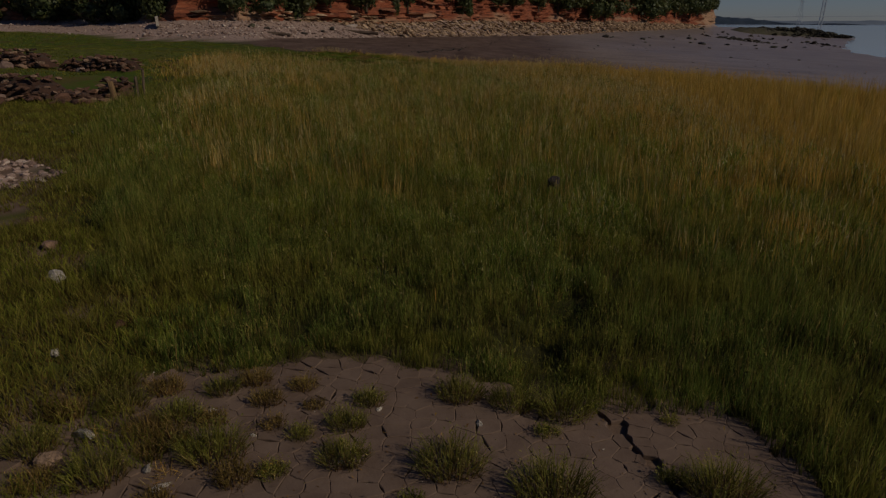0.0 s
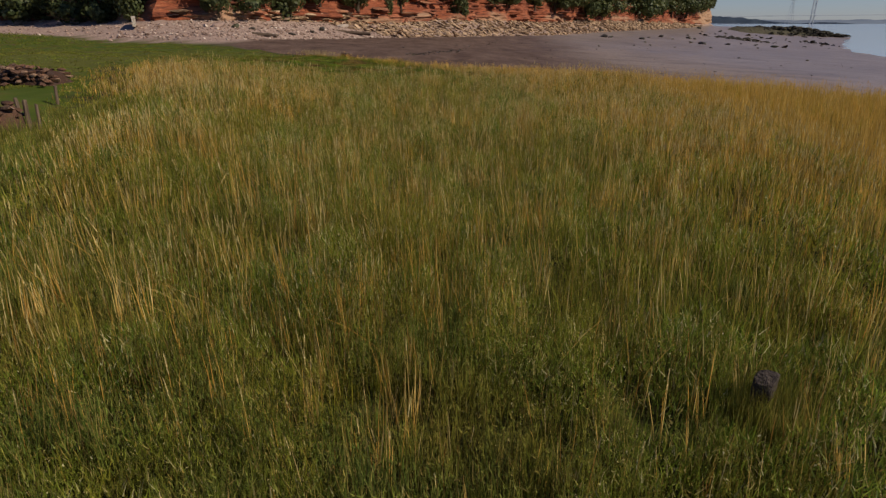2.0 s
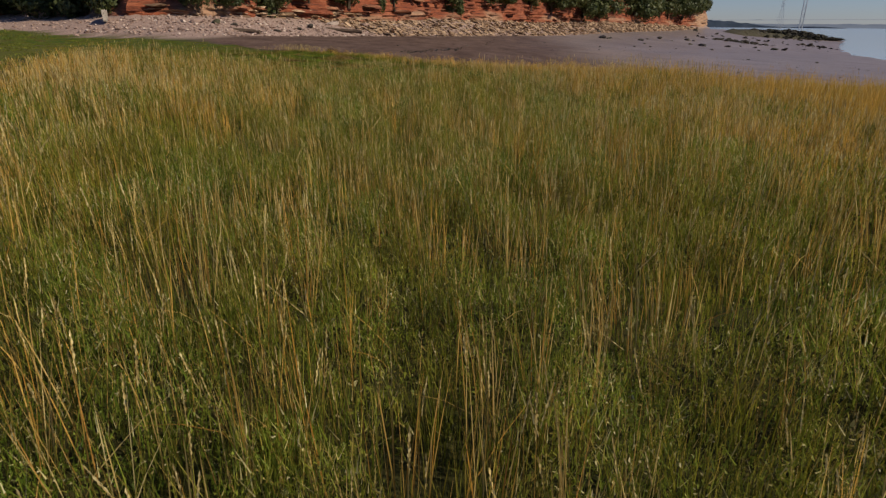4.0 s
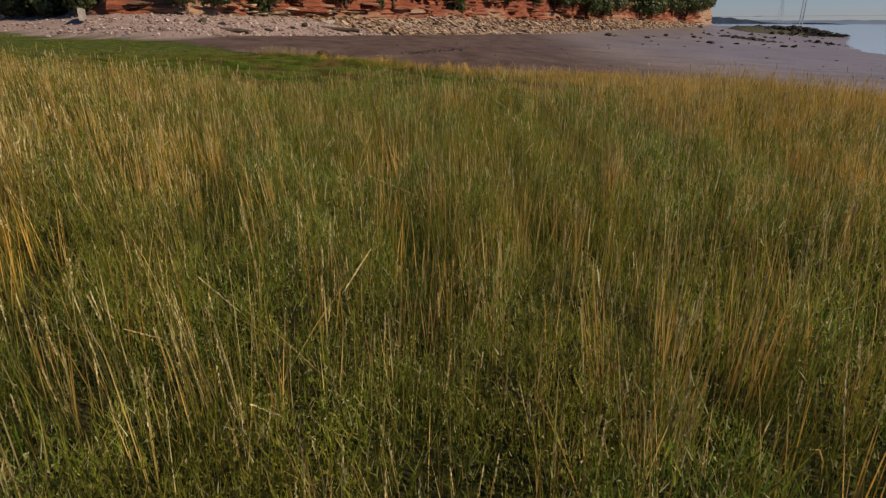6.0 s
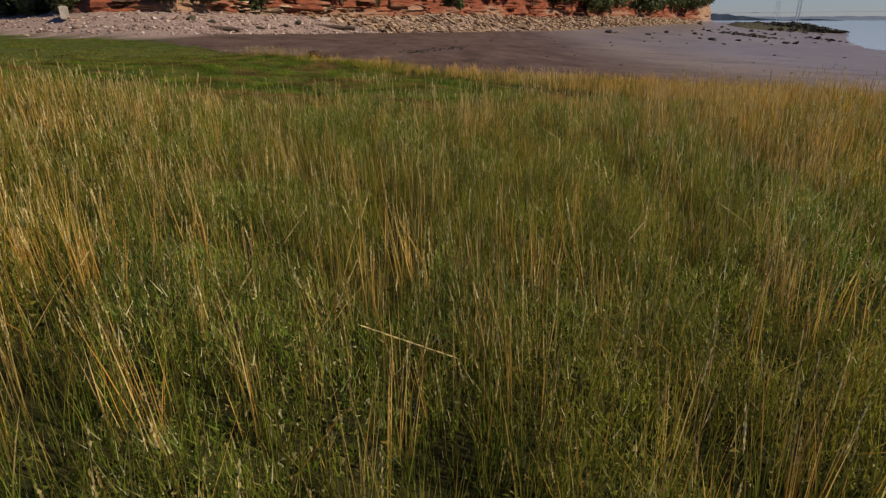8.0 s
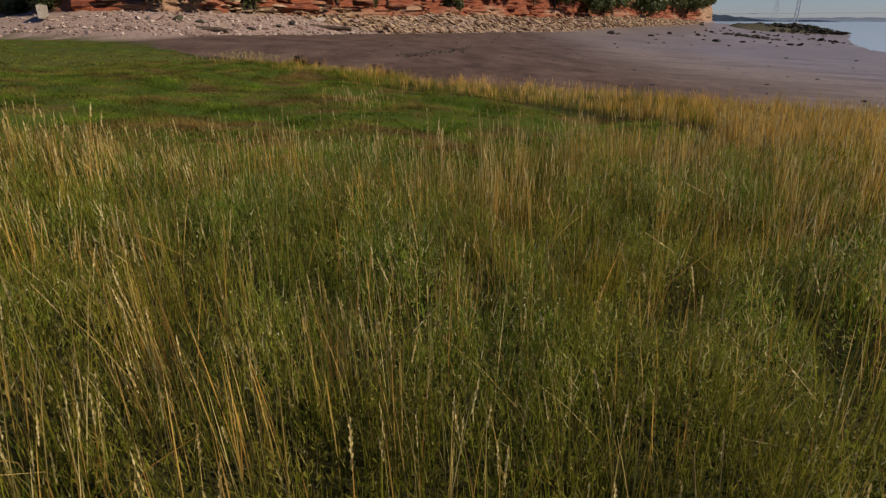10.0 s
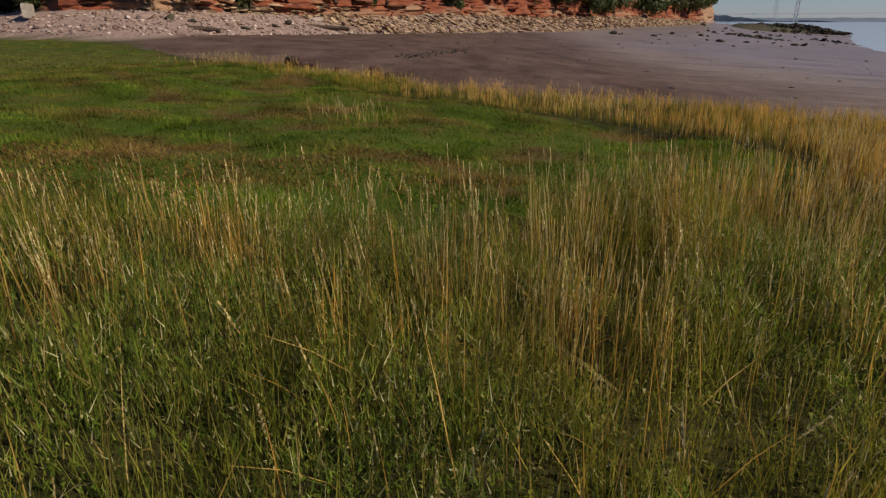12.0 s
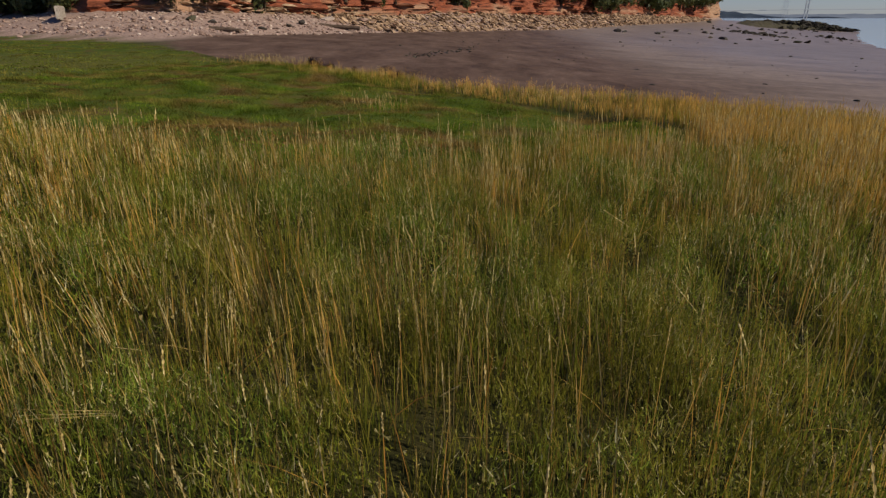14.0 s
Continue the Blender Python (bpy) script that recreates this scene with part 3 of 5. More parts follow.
def tufted(x0, x1, y0, y1, per_m2, each, spread):
    """Plants in tufts: places, and how far each stands from its tuft's middle."""
    n = int((x1 - x0) * (y1 - y0) * per_m2 / each)
    cx, cy = rng.uniform(x0, x1, n), rng.uniform(y0, y1, n)
    k = np.repeat(np.arange(n), rng.poisson(each, n))
    dx, dy = rng.normal(0, spread, len(k)), rng.normal(0, spread, len(k))
    big = rng.uniform(0.45, 1.2, n)[k]
    x, y = cx[k] + dx, cy[k] + dy
    ok = in_tall(x, y)
    return x[ok], y[ok], dx[ok], dy[ok], big[ok]


def leafy(x, y):
    """Patches in which small leaves stand thick among the stems."""
    return np.clip(smooth(0.44, 0.60, fnoise(x, y, 1.3, 91)) + 0.35 * smooth(18, 20, y) * smooth(28.5, 27, y) + 0.25 * smooth(24, 25, y) * smooth(28.5, 27, y) + 0.7 * np.exp(-((x - 0.2) / 1.0) ** 2 - ((y - 28.5) / 1.0) ** 2), 0, 1)


green, straw, forb, ears = Blades(), Blades(), Blades(), Blades()
for x0, x1, y0, y1, per, wide, levels in ZONES:
    near = wide < 0.006
    x, y, dx, dy, big = tufted(x0, x1, y0, y1, per, 22, 0.05)
    k = (rng.rand(len(x)) > (0.45 if near else 0.65) * strawness(x, y) + 0.15 * leafy(x, y)) & (rng.rand(len(x)) < smooth(9.5, 13.5, y + 1.5 * (fnoise(x, y, 0.8, 64) - 0.5)) + 0.06)
    x, y, dx, dy, big = x[k], y[k], dx[k], dy[k], big[k]
    n = len(x)
    h = 0.52 * tallness(x, y) * big * rng.uniform(0.4, 1.12, n)
    lx, ly = h * (rng.normal(-0.02, 0.15, n) + 1.5 * dx), h * (rng.normal(0.02, 0.15, n) + 1.5 * dy)
    green.add(x, y, land(x, y) - 0.01, h, wide * rng.uniform(0.6, 1.4, n), lx, ly, levels, curve=1.7)
    if near:        # fine upright stems between the bent blades
        x, y, dx, dy, big = tufted(x0, x1, y0, y1, per * 0.45, 14, 0.04)
        n = len(x)
        h = 0.52 * tallness(x, y) * big * rng.uniform(0.4, 1.1, n)
        green.add(x, y, land(x, y) - 0.01, h, wide * rng.uniform(0.7, 1.1, n), h * rng.normal(-0.02, 0.10, n), h * rng.normal(0.01, 0.10, n), 1)
    # dry stems in tight bundles, each bundle leaning its own way
    x, y, dx, dy, big = tufted(x0, x1, y0, y1, per * (0.38 if near else 0.27 if y0 > 30 else 0.55 if x1 < 8 else 0.6), 7, 0.028)
    k = rng.rand(len(x)) < strawness(x, y)
    x, y, dx, dy, big = x[k], y[k], dx[k], dy[k], big[k]
    n = len(x)
    h = (0.70 - 0.10 * smooth(32, 34, y)) * tallness(x, y) * (0.35 + 0.65 * big) * rng.uniform(0.6, 1.15, n)
    own = 0.26 * (np.stack([vnoise(x, y, 0.16, 141), vnoise(x, y, 0.16, 142)], -1) - 0.5)
    lx, ly = h * (rng.normal(-0.03, 0.06, n) + own[:, 0] + 1.2 * dx), h * (rng.normal(0.02, 0.06, n) + own[:, 1] + 1.2 * dy)
    tx, ty, tz = straw.add(x, y, land(x, y) - 0.01, h, wide * rng.uniform(0.6, 1.05, n), lx, ly, 3 if wide < 0.007 else 2 if wide < 0.0115 else 1, curve=1.25, taper=0.3)
    k = rng.rand(n) < (np.where(y > 28.4, 0.45, 0.26) if near else 0.22 if wide < 0.0115 else 0.12)
    k &= rng.rand(n) < 0.4 + 0.6 * smooth(14, 20, y)
    ln = rng.uniform(0.06, 0.13, n)
    if wide < 0.0076:
        ears.ears(tx[k], ty[k], tz[k] - 0.03, ln[k], (wide * rng.uniform(0.55, 1.0, n))[k], (lx / h * ln)[k] * 1.2, (ly / h * ln)[k] * 1.2, 6 if near else 4)
    else:
        straw.spikes(tx[k], ty[k], tz[k], ln[k], (wide * rng.uniform(0.6, 1.05, n))[k], (lx / h * ln)[k] * 1.5, (ly / h * ln)[k] * 1.5)
x, y = scatter(-2.6, 3.4, 14, 31, 5, in_tall)             # single pale stalks with thick ears, some leaning far over
n = len(x)
h = 0.60 * tallness(x, y) * rng.uniform(0.65, 1.1, n)
lean = np.where(rng.rand(n) < 0.3, 0.55, 0.12)
lx, ly = h * rng.normal(-0.05, 1, n) * lean, h * rng.normal(0.05, 1, n) * lean
tx, ty, tz = straw.add(x, y, land(x, y) - 0.01, h, rng.uniform(0.0035, 0.006, n), lx, ly, 3, curve=1.3, taper=0.3)
ln = rng.uniform(0.09, 0.16, n)
ears.ears(tx, ty, tz - 0.04, ln, rng.uniform(0.0035, 0.006, n), lx / h * ln * 1.3, ly / h * ln * 1.3, 9)
for cx, cy, sx, sy, n in ((-1.24, 35.1, 0.30, 0.30, 70), (-5.7, 45.3, 0.8, 0.5, 260), (-0.3, 31.2, 0.5, 0.3, 30)):       # stray stems out on the turf
    x, y = rng.normal(cx, sx, n), rng.normal(cy, sy, n)
    h = rng.uniform(0.16, 0.36, n)
    lx, ly = h * rng.normal(-0.05, 0.15, n), h * rng.normal(0, 0.15, n)
    tx, ty, tz = straw.add(x, y, land(x, y) - 0.01, h, 0.007 * rng.uniform(0.6, 1.2, n), lx, ly, 2, curve=1.3, taper=0.3)
    ears.ears(tx, ty, tz - 0.03, np.full(n, 0.08), np.full(n, 0.006), lx * 0.3, ly * 0.3, 5)
STALKS = ((-1.24, 25.42, 0.35, -0.36, -0.05, 0.03), (-1.44, 25.8, 0.40, -0.14, 0.12, 0.16), (0.47, 28.42, 0.24, -0.32, 0.18, 0.20))
for sx, sy, sz, ax, ay, az in STALKS:           # broken cream stalks lying across the stand
    one = np.ones(1)
    for off in (0, 0.012, -0.01):
        ears.add(one * sx, one * sy + off, land(one * sx, one * sy) + sz, one * max(az, 0.02), one * 0.0035, one * ax, one * ay + off * 2, 3, one * 1.57, 1.0, 0.4)
young = Blades()
FRONT = [0, 0.14, 0.24, 0.33, 0.44, 0.54, 0.64, 0.8, 0.9, 1], [-0.7, 0.1, 0.5, 0.83, 1.37, 1.84, 2.3, 3.0, 3.25, 3.35], [9.25, 9.22, 9.42, 9.48, 9.34, 9.12, 9.06, 9.02, 8.5, 8.0]
for x0, x1, y0, y1, per, wide in ((-2.6, 4.2, 8.0, 16.5, 3000, 0.0060), (4.2, 8.0, 7.0, 15, 1500, 0.008), (-6.5, -1.6, 12, 22, 900, 0.009)):
    x, y = scatter(x0, x1, y0, y1, per, in_tall)        # dense young growth along the front and side
    clump = fnoise(x, y, 0.24, 83)
    k = (clump > 0.31 - 0.12 * smooth(10.6, 9.8, y)) & (rng.rand(len(x)) < 1 - 0.85 * smooth(12.0, 16.5, y) * smooth(0.5, 2.4, near_line(x, y, LEFT_EDGE)[0]))
    x, y = x[k], y[k]
    n = len(x)
    h = (0.16 + 0.08 * smooth(9, 12, y)) * rng.uniform(0.5, 1.2, n) * (0.1 + 1.9 * clump[k]) * (1 + 0.45 * smooth(1.9, 3.0, x) * smooth(11.5, 10, y))
    young.add(x, y, land(x, y) - 0.01, h, wide * rng.uniform(0.6, 1.3, n), h * rng.normal(-0.02, 0.15, n), h * rng.normal(0, 0.15, n), 1)
q = rng.rand(95)                # bushy clumps that overhang the edge of the bare mud
ex, ey = np.interp(q, FRONT[0], FRONT[1]) + rng.normal(0, 0.05, 95), np.interp(q, FRONT[0], FRONT[2]) + rng.uniform(0.0, 0.32, 95)
k = np.repeat(np.arange(95), 230)
size = rng.uniform(0.05, 0.11, 95)[k]
ang, rad = rng.uniform(0, 6.28, len(k)), np.sqrt(rng.rand(len(k))) * size
dx, dy = rad * np.cos(ang), rad * np.sin(ang)
h = size * rng.uniform(0.8, 1.7, len(k)) * (1.1 - 0.5 * rad / size)
x, y = ex[k] + dx, ey[k] + dy
young.add(x, y, land(x, y) - 0.01, h, 0.0055 * rng.uniform(0.6, 1.3, len(k)), dx * 0.5 + h * rng.normal(0, 0.12, len(k)), dy * 0.5 + h * rng.normal(0, 0.12, len(k)), 1)
ang, rad = rng.uniform(0, 6.28, 1100), rng.uniform(0.06, 0.26, 1100)         # the tussock round the dark gap
x, y, h = 2.64 + rad * np.cos(ang), 13.0 + rad * np.sin(ang), rng.uniform(0.2, 0.40, 1100)
young.add(x, y, land(x, y) - 0.01, h, 0.006 * rng.uniform(0.6, 1.3, 1100), h * rng.normal(0, 0.2, 1100), h * rng.normal(0, 0.2, 1100), 1)
x, y, h = 2.62 + rng.normal(0, 0.10, 500), rng.uniform(12.70, 12.94, 500), rng.uniform(0.22, 0.33, 500)
young.add(x, y, land(x, y) - 0.01, h, 0.006 * rng.uniform(0.6, 1.3, 500), h * rng.normal(0, 0.15, 500), h * rng.normal(0, 0.15, 500), 1)
x, y = scatter(-2.6, 4.6, 8.2, 14, 3400, lambda a, b: in_tall(a, b) & (fnoise(a, b, 0.24, 83) > 0.36))
young.flecks(x, y, land(x, y) + (0.16 + 0.08 * smooth(9, 12, y)) * (0.1 + 1.9 * fnoise(x, y, 0.24, 83)) * rng.uniform(0.2, 0.85, len(x)), rng.uniform(0.02, 0.05, len(x)), rng.uniform(0.004, 0.008, len(x)))
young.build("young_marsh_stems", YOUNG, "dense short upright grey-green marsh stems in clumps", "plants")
x, y = scatter(-2.4, 3.2, 13, 31, 900, in_tall)              # a few stalks blown over
k = rng.rand(len(x)) < 0.005
x, y = x[k], y[k]
n = len(x)
h, ang = rng.uniform(0.2, 0.5, n), rng.uniform(0, 6.28, n)
straw.add(x, y, land(x, y) + 0.05, h, np.full(n, 0.005), h * np.cos(ang), h * np.sin(ang), 3, curve=1.6, taper=0.3)
for x0, x1, y0, y1, per, s0, s1 in ((-1.6, 1.9, 10.2, 31, 8400, 0.0075, 0.017), (-3.2, -1.6, 11.5, 31, 4300, 0.010, 0.021), (1.9, 3.8, 10.2, 31, 4300, 0.010, 0.021), (-6, -3.2, 15, 31, 1300, 0.016, 0.034), (3.8, 7, 10, 31, 1300, 0.016, 0.034)):
    x, y = scatter(x0, x1, y0, y1, per, lambda a, b: in_tall(a, b) & ((0.18 + 0.82 * smooth(0.32, 0.48, fnoise(a, b, 0.42, 201))) * (0.65 + 0.35 * leafy(a, b)) * smooth(9.8, 12, b) > rng.rand(len(a))))
    n = len(x)
    z = canopy(x, y) * (1.08 - 0.7 * rng.rand(n) ** 1.4) + 0.02 * rng.normal(0, 1, n)
    deep = rng.rand(n) < 0.08                  # large low leaves that close the ground
    z[deep] = 0.06 * rng.uniform(0.2, 1.2, deep.sum())
    z = z + land(x, y)
    forb.leaves(x[deep], y[deep], z[deep], rng.uniform(3.5 * s0, 5.5 * s0, deep.sum()))
    k = ~deep & (rng.rand(n) < 0.12 + 0.3 * leafy(x, y))
    forb.leaves(x[k], y[k], z[k], rng.uniform(s0, s1, k.sum()))
    k = ~deep & ~k
    forb.flecks(x[k], y[k], z[k] - 4 * s0, rng.uniform(4 * s0, 12 * s0, k.sum()), rng.uniform(0.4 * s0, 0.7 * s0, k.sum()), 0.75)
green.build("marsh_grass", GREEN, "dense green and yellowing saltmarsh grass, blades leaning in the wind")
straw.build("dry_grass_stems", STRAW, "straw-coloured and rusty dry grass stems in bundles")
ears.build("seed_heads", HEADS, "cream knobbly grass seed heads and broken stalks")
forb.build("marsh_leaves", FORB, "small grey-green saltmarsh leaves in soft mounds under the stems", "plants")

# short turf
turf, olive, red = Blades(), Blades(), Blades()
low = [(-12, 5), (-0.1, 5), (0.0, 8.2), (-0.1, 9.0), (0.3, 9.4), (-1.2, 10.4), (-2.2, 12.2), (-3.1, 14.5), (-4.6, 17.6), (-5.6, 20.2), (-12, 20.6)]
for poly, x0, x1, y0, y1, per, hi, wide in ((LAWN, -9, 4.5, 29.5, 49, 1050, 0.042, 0.016), (LAWN, -30, -9, 6, 66, 85, 0.06, 0.035), (LAWN, -60, -30, 30, 84, 18, 0.16, 0.05)):
    x, y = scatter(x0, x1, y0, y1, per, ragged(poly, 0.6, 55))
    n = len(x)
    h = hi * rng.uniform(0.4, 1.2, n) * (0.5 + fnoise(x, y, 0.9, 101))
    (turf if hi < 0.05 else olive).add(x, y, land(x, y) - 0.005, h, wide * rng.uniform(0.6, 1.4, n), h * (rng.normal(0, 0.6, n) + 1.2 * (fnoise(x, y, 1.1, 103) - 0.5)), h * (rng.normal(0, 0.6, n) + 1.2 * (fnoise(x, y, 1.1, 107) - 0.5)), 1)
x, y = scatter(-9, 0.6, 30.3, 35.5, 900, lambda a, b: ragged(LAWN, 0.6, 55)(a, b) & (fnoise(a, b, 0.8, 111) * 0.9 + 0.55 * np.exp(-((b - 32.2 - 0.1 * a) / 0.8) ** 2) * smooth(0.9, -0.4, a) * (0.5 + 0.5 * smooth(-5, -3, a)) + 0.5 * (rng.rand(len(a)) - 0.5) > 0.84))
h = 0.05 * rng.uniform(0.4, 1.1, len(x))
red.add(x, y, land(x, y), h, 0.012 * rng.uniform(0.6, 1.4, len(x)), h * rng.normal(0, 0.5, len(x)), h * rng.normal(0, 0.5, len(x)), 2)
x, y = 3.34 + rng.normal(0, 0.24, 900), 11.42 + rng.normal(0, 0.2, 900)       # and in the bare gully head
h = 0.05 * rng.uniform(0.4, 1.3, len(x))
red.add(x, y, land(x, y), h, 0.012 * rng.uniform(0.6, 1.4, len(x)), h * rng.normal(0, 0.5, len(x)), h * rng.normal(0, 0.5, len(x)), 2)
cx, cy = scatter(-10, 4, 30.6, 48, 2.2, ragged(LAWN, 0.6, 55))        # rank tufts in the turf
cx, cy = cx[fnoise(cx, cy, 1.4, 171) > 0.42], cy[fnoise(cx, cy, 1.4, 171) > 0.42]
k = np.repeat(np.arange(len(cx)), 130)
size = rng.uniform(0.10, 0.30, len(cx))[k]
ang, rad = rng.uniform(0, 6.28, len(k)), np.sqrt(rng.rand(len(k))) * size
x, y = cx[k] + rad * np.cos(ang) * 1.5, cy[k] + rad * np.sin(ang) * 0.8
h = (0.06 + 0.35 * size) * rng.uniform(0.5, 1.2, len(k)) * (1.1 - 0.6 * rad / size)
turf.add(x, y, land(x, y) - 0.005, h, 0.012 * rng.uniform(0.6, 1.4, len(k)), h * rng.normal(0, 0.35, len(k)), h * rng.normal(0, 0.35, len(k)), 1)
low_green = Blades()
LOW = blade_mat("low yellow-green turf", [(0.0, (0.12, 0.145, 0.016)), (0.6, (0.18, 0.19, 0.025)), (1.0, (0.29, 0.23, 0.06))], (0.18, 0.15, 0.03), 1.2, 0.6, 0.4, spec=0.05, base=(0.13, 0.08, 0.03))
x, y = scatter(-2.8, 0.5, 7.6, 11.5, 3200, lambda a, b: (ragged(low, 0.4, 57)(a, b) | ((near_line(a, b, LEFT_EDGE)[0] < 0.6) & (b > 9.5))) & (fnoise(a, b, 0.22, 125) > 0.38 + 0.12 * smooth(-0.8, -0.1, a)))
n = len(x)
h = 0.11 * rng.uniform(0.4, 1.3, n) * (0.1 + 1.9 * fnoise(x, y, 0.22, 125))
low_green.add(x, y, land(x, y) - 0.005, h, 0.005 * rng.uniform(0.6, 1.4, n), h * rng.normal(0, 0.4, n), h * rng.normal(0, 0.4, n), 2)
x, y = scatter(-7.5, -0.2, 9.5, 20, 1800, lambda a, b: (ragged(low, 0.4, 57)(a, b) | (near_line(a, b, LEFT_EDGE)[0] < 0.75)) & (fnoise(a, b, 0.28, 121) > 0.33 + 0.16 * smooth(-1.0, -0.4, a)) & ~inside(a, b, GRAVEL))
n = len(x)
h = 0.085 * rng.uniform(0.4, 1.3, n) * (0.1 + 1.9 * fnoise(x, y, 0.28, 121))
low_green.add(x, y, land(x, y) - 0.005, h, 0.009 * rng.uniform(0.6, 1.4, n), h * rng.normal(0, 0.4, n), h * rng.normal(0, 0.4, n), 1)
OLIVE = blade_mat("olive turf", [(0.0, (0.115, 0.155, 0.018)), (0.7, (0.150, 0.180, 0.024)), (1.0, (0.20, 0.18, 0.04))], (0.19, 0.15, 0.035), 0.3, 0.7, 0.45, spec=0.06, fine=1.3)
olive.build("yellowing_turf", OLIVE, "short olive-green turf, yellowing in places")
x, y = scatter(-20, -1.0, -4, 21, 70, lambda a, b: ~inside(a, b, TALL) & ~inside(a, b, LAWN) & ~inside(a, b, GRAVEL) & (fnoise(a, b, 1.3, 49) > 0.42))
n = len(x)
h = 0.11 * rng.uniform(0.4, 1.3, n)
low_green.add(x, y, land(x, y) - 0.005, h, 0.02 * rng.uniform(0.6, 1.4, n), h * rng.normal(0, 0.5, n), h * rng.normal(0, 0.5, n), 1)
turf.build("lawn_turf", TURF, "short bright green grazed saltmarsh turf")
red.build("seablite", RED, "low reddish-brown seablite plants at the turf's edge", "plants")
low_green.build("low_turf", LOW, "patchy low yellow-green turf on bare mud")


# ---- cliff ----
def cliff_mat():
    m, n, l, b = mat("red layered sandstone", 0.9, 0.2)
    t1, t2 = tex(n, l, 1.0, 9, 0.7, place(n, l, (0.22, 0.22, 2.6))), tex(n, l, 0.35, 5, 0.6, place(n, l))
    joints = tex(n, l, 1.0, where=place(n, l, (0.55, 0.55, 2.6)), kind="ShaderNodeTexVoronoi")
    joints.feature = "DISTANCE_TO_EDGE"
    # strata tones; the darkest bands also paint shadow lines under overhangs
    r = ramp(n, [(0.40, (0.080, 0.026, 0.016)), (0.46, (0.175, 0.050, 0.024)), (0.58, (0.24, 0.072, 0.033)), (0.70, (0.36, 0.18, 0.10))])
    l.new(t1.outputs[0], r.inputs[0])
    f = ramp(n, [(0.45, (0, 0, 0)), (0.7, (0.8,) * 3)])
    l.new(t2.outputs[0], f.inputs[0])
    c = mixed(n, l, f.outputs[0], r.outputs[0], (0.14, 0.045, 0.025))
    a = n.new("ShaderNodeAttribute")
    a.attribute_name = "pale"
    c = mixed(n, l, a.outputs["Fac"], c, (0.33, 0.23, 0.15))
    l.new(c, b.inputs["Base Color"])
    j = ramp(n, [(0.0, (0.5,) * 3), (0.05, (1, 1, 1))])
    l.new(joints.outputs[0], j.inputs[0])
    c = mixed(n, l, 1.0, c, j.outputs[0], "MULTIPLY")
    l.new(c, b.inputs["Base Color"])
    bumped(n, l, b, t1.outputs[0], 1.0, 0.15)
    return m


def build_cliff():
    pts = np.array(CLIFF)
    seg = np.r_[0, np.cumsum(np.hypot(*np.diff(pts[:, :2], axis=0).T))]
    s = np.arange(0, seg[-1], 0.7)
    bx, by, bz = (np.interp(s, seg, pts[:, k]) for k in range(3))
    tx, ty = np.gradient(bx), np.gradient(by)
    k = np.hypot(tx, ty)
    nx, ny = ty / k, -tx / k                       # seaward
    zs = np.r_[np.arange(-1, 5, 0.2), np.arange(5, 17, 0.8)]
    S, Z = np.meshgrid(s, zs)
    Z = np.minimum(Z, 3.2 + np.interp(S, s, by) * 0.042 + 2 * vnoise(S, S * 0, 9, 2))
    ledge = np.floor((Z + 0.5 * vnoise(S, S * 0, 14, 3)) / 0.75)
    out = 1.5 * (vnoise(S, ledge * 3.7, 5, 5) - 0.5) + 2.6 * (fnoise(S, Z * 0.8, 11, 6) - 0.5) + 0.7 * (vnoise(S, Z * 3, 1.6, 7) - 0.5) - Z * 0.22
    out += 0.9 * smooth(2.0, 0.2, Z) * vnoise(S, ledge * 9, 3, 9)
    v = np.stack([bx + nx * out, by + ny * out, bz + Z], -1).reshape(-1, 3)
    idx = np.arange(S.size).reshape(S.shape)
    me = bpy.data.meshes.new("cliff")
    fill(me, v, np.stack([idx[:-1, :-1], idx[:-1, 1:], idx[1:, 1:], idx[1:, :-1]], -1).reshape(-1, 4), smoothed=False)
    attribute(me, "pale", (smooth(1.7, 0.7, Z + 1.4 * (vnoise(S, Z * 4, 4, 12) - 0.5)) * 0.6 * smooth(0.3, 0.7, vnoise(S, Z * 3, 7, 14)) + smooth(seg[13] - 17, seg[13] - 13, S) * smooth(6.5, 5, Z) * smooth(seg[13] + 14, seg[13] + 6, S) * 0.7).clip(0, 0.9).ravel())
    me.materials.append(cliff_mat())
    tagged(new("cliff", me), "red layered sandstone cliff with paler ledges at its foot", "cliff", kind="structure")


build_cliff()


# ---- helpers for things ----
def part(name, me, material, parent, label="", m=None):
    """One mesh under a thing or under a part."""
    ob = new(name, me)
    if material and not me.materials:
        me.materials.append(material)
    ob.parent = parent
    if m is not None:
        ob.matrix_basis = m
    return tagged(ob, label)


def from_bm(name, bm, smoothed=False):
    me = bpy.data.meshes.new(name)
    bmesh.ops.recalc_face_normals(bm, faces=bm.faces)
    bm.to_mesh(me)
    bm.free()
    if smoothed:
        me.polygons.foreach_set("use_smooth", np.full(len(me.polygons), True))
    return me


def ico(sub):
    bm = bmesh.new()
    bmesh.ops.create_icosphere(bm, subdivisions=sub, radius=1)
    v, t = np.array([x.co for x in bm.verts]), np.array([[x.index for x in f.verts] for f in bm.faces])
    bm.free()
    return v, t


ICO = {k: ico(k) for k in (1, 2, 3)}


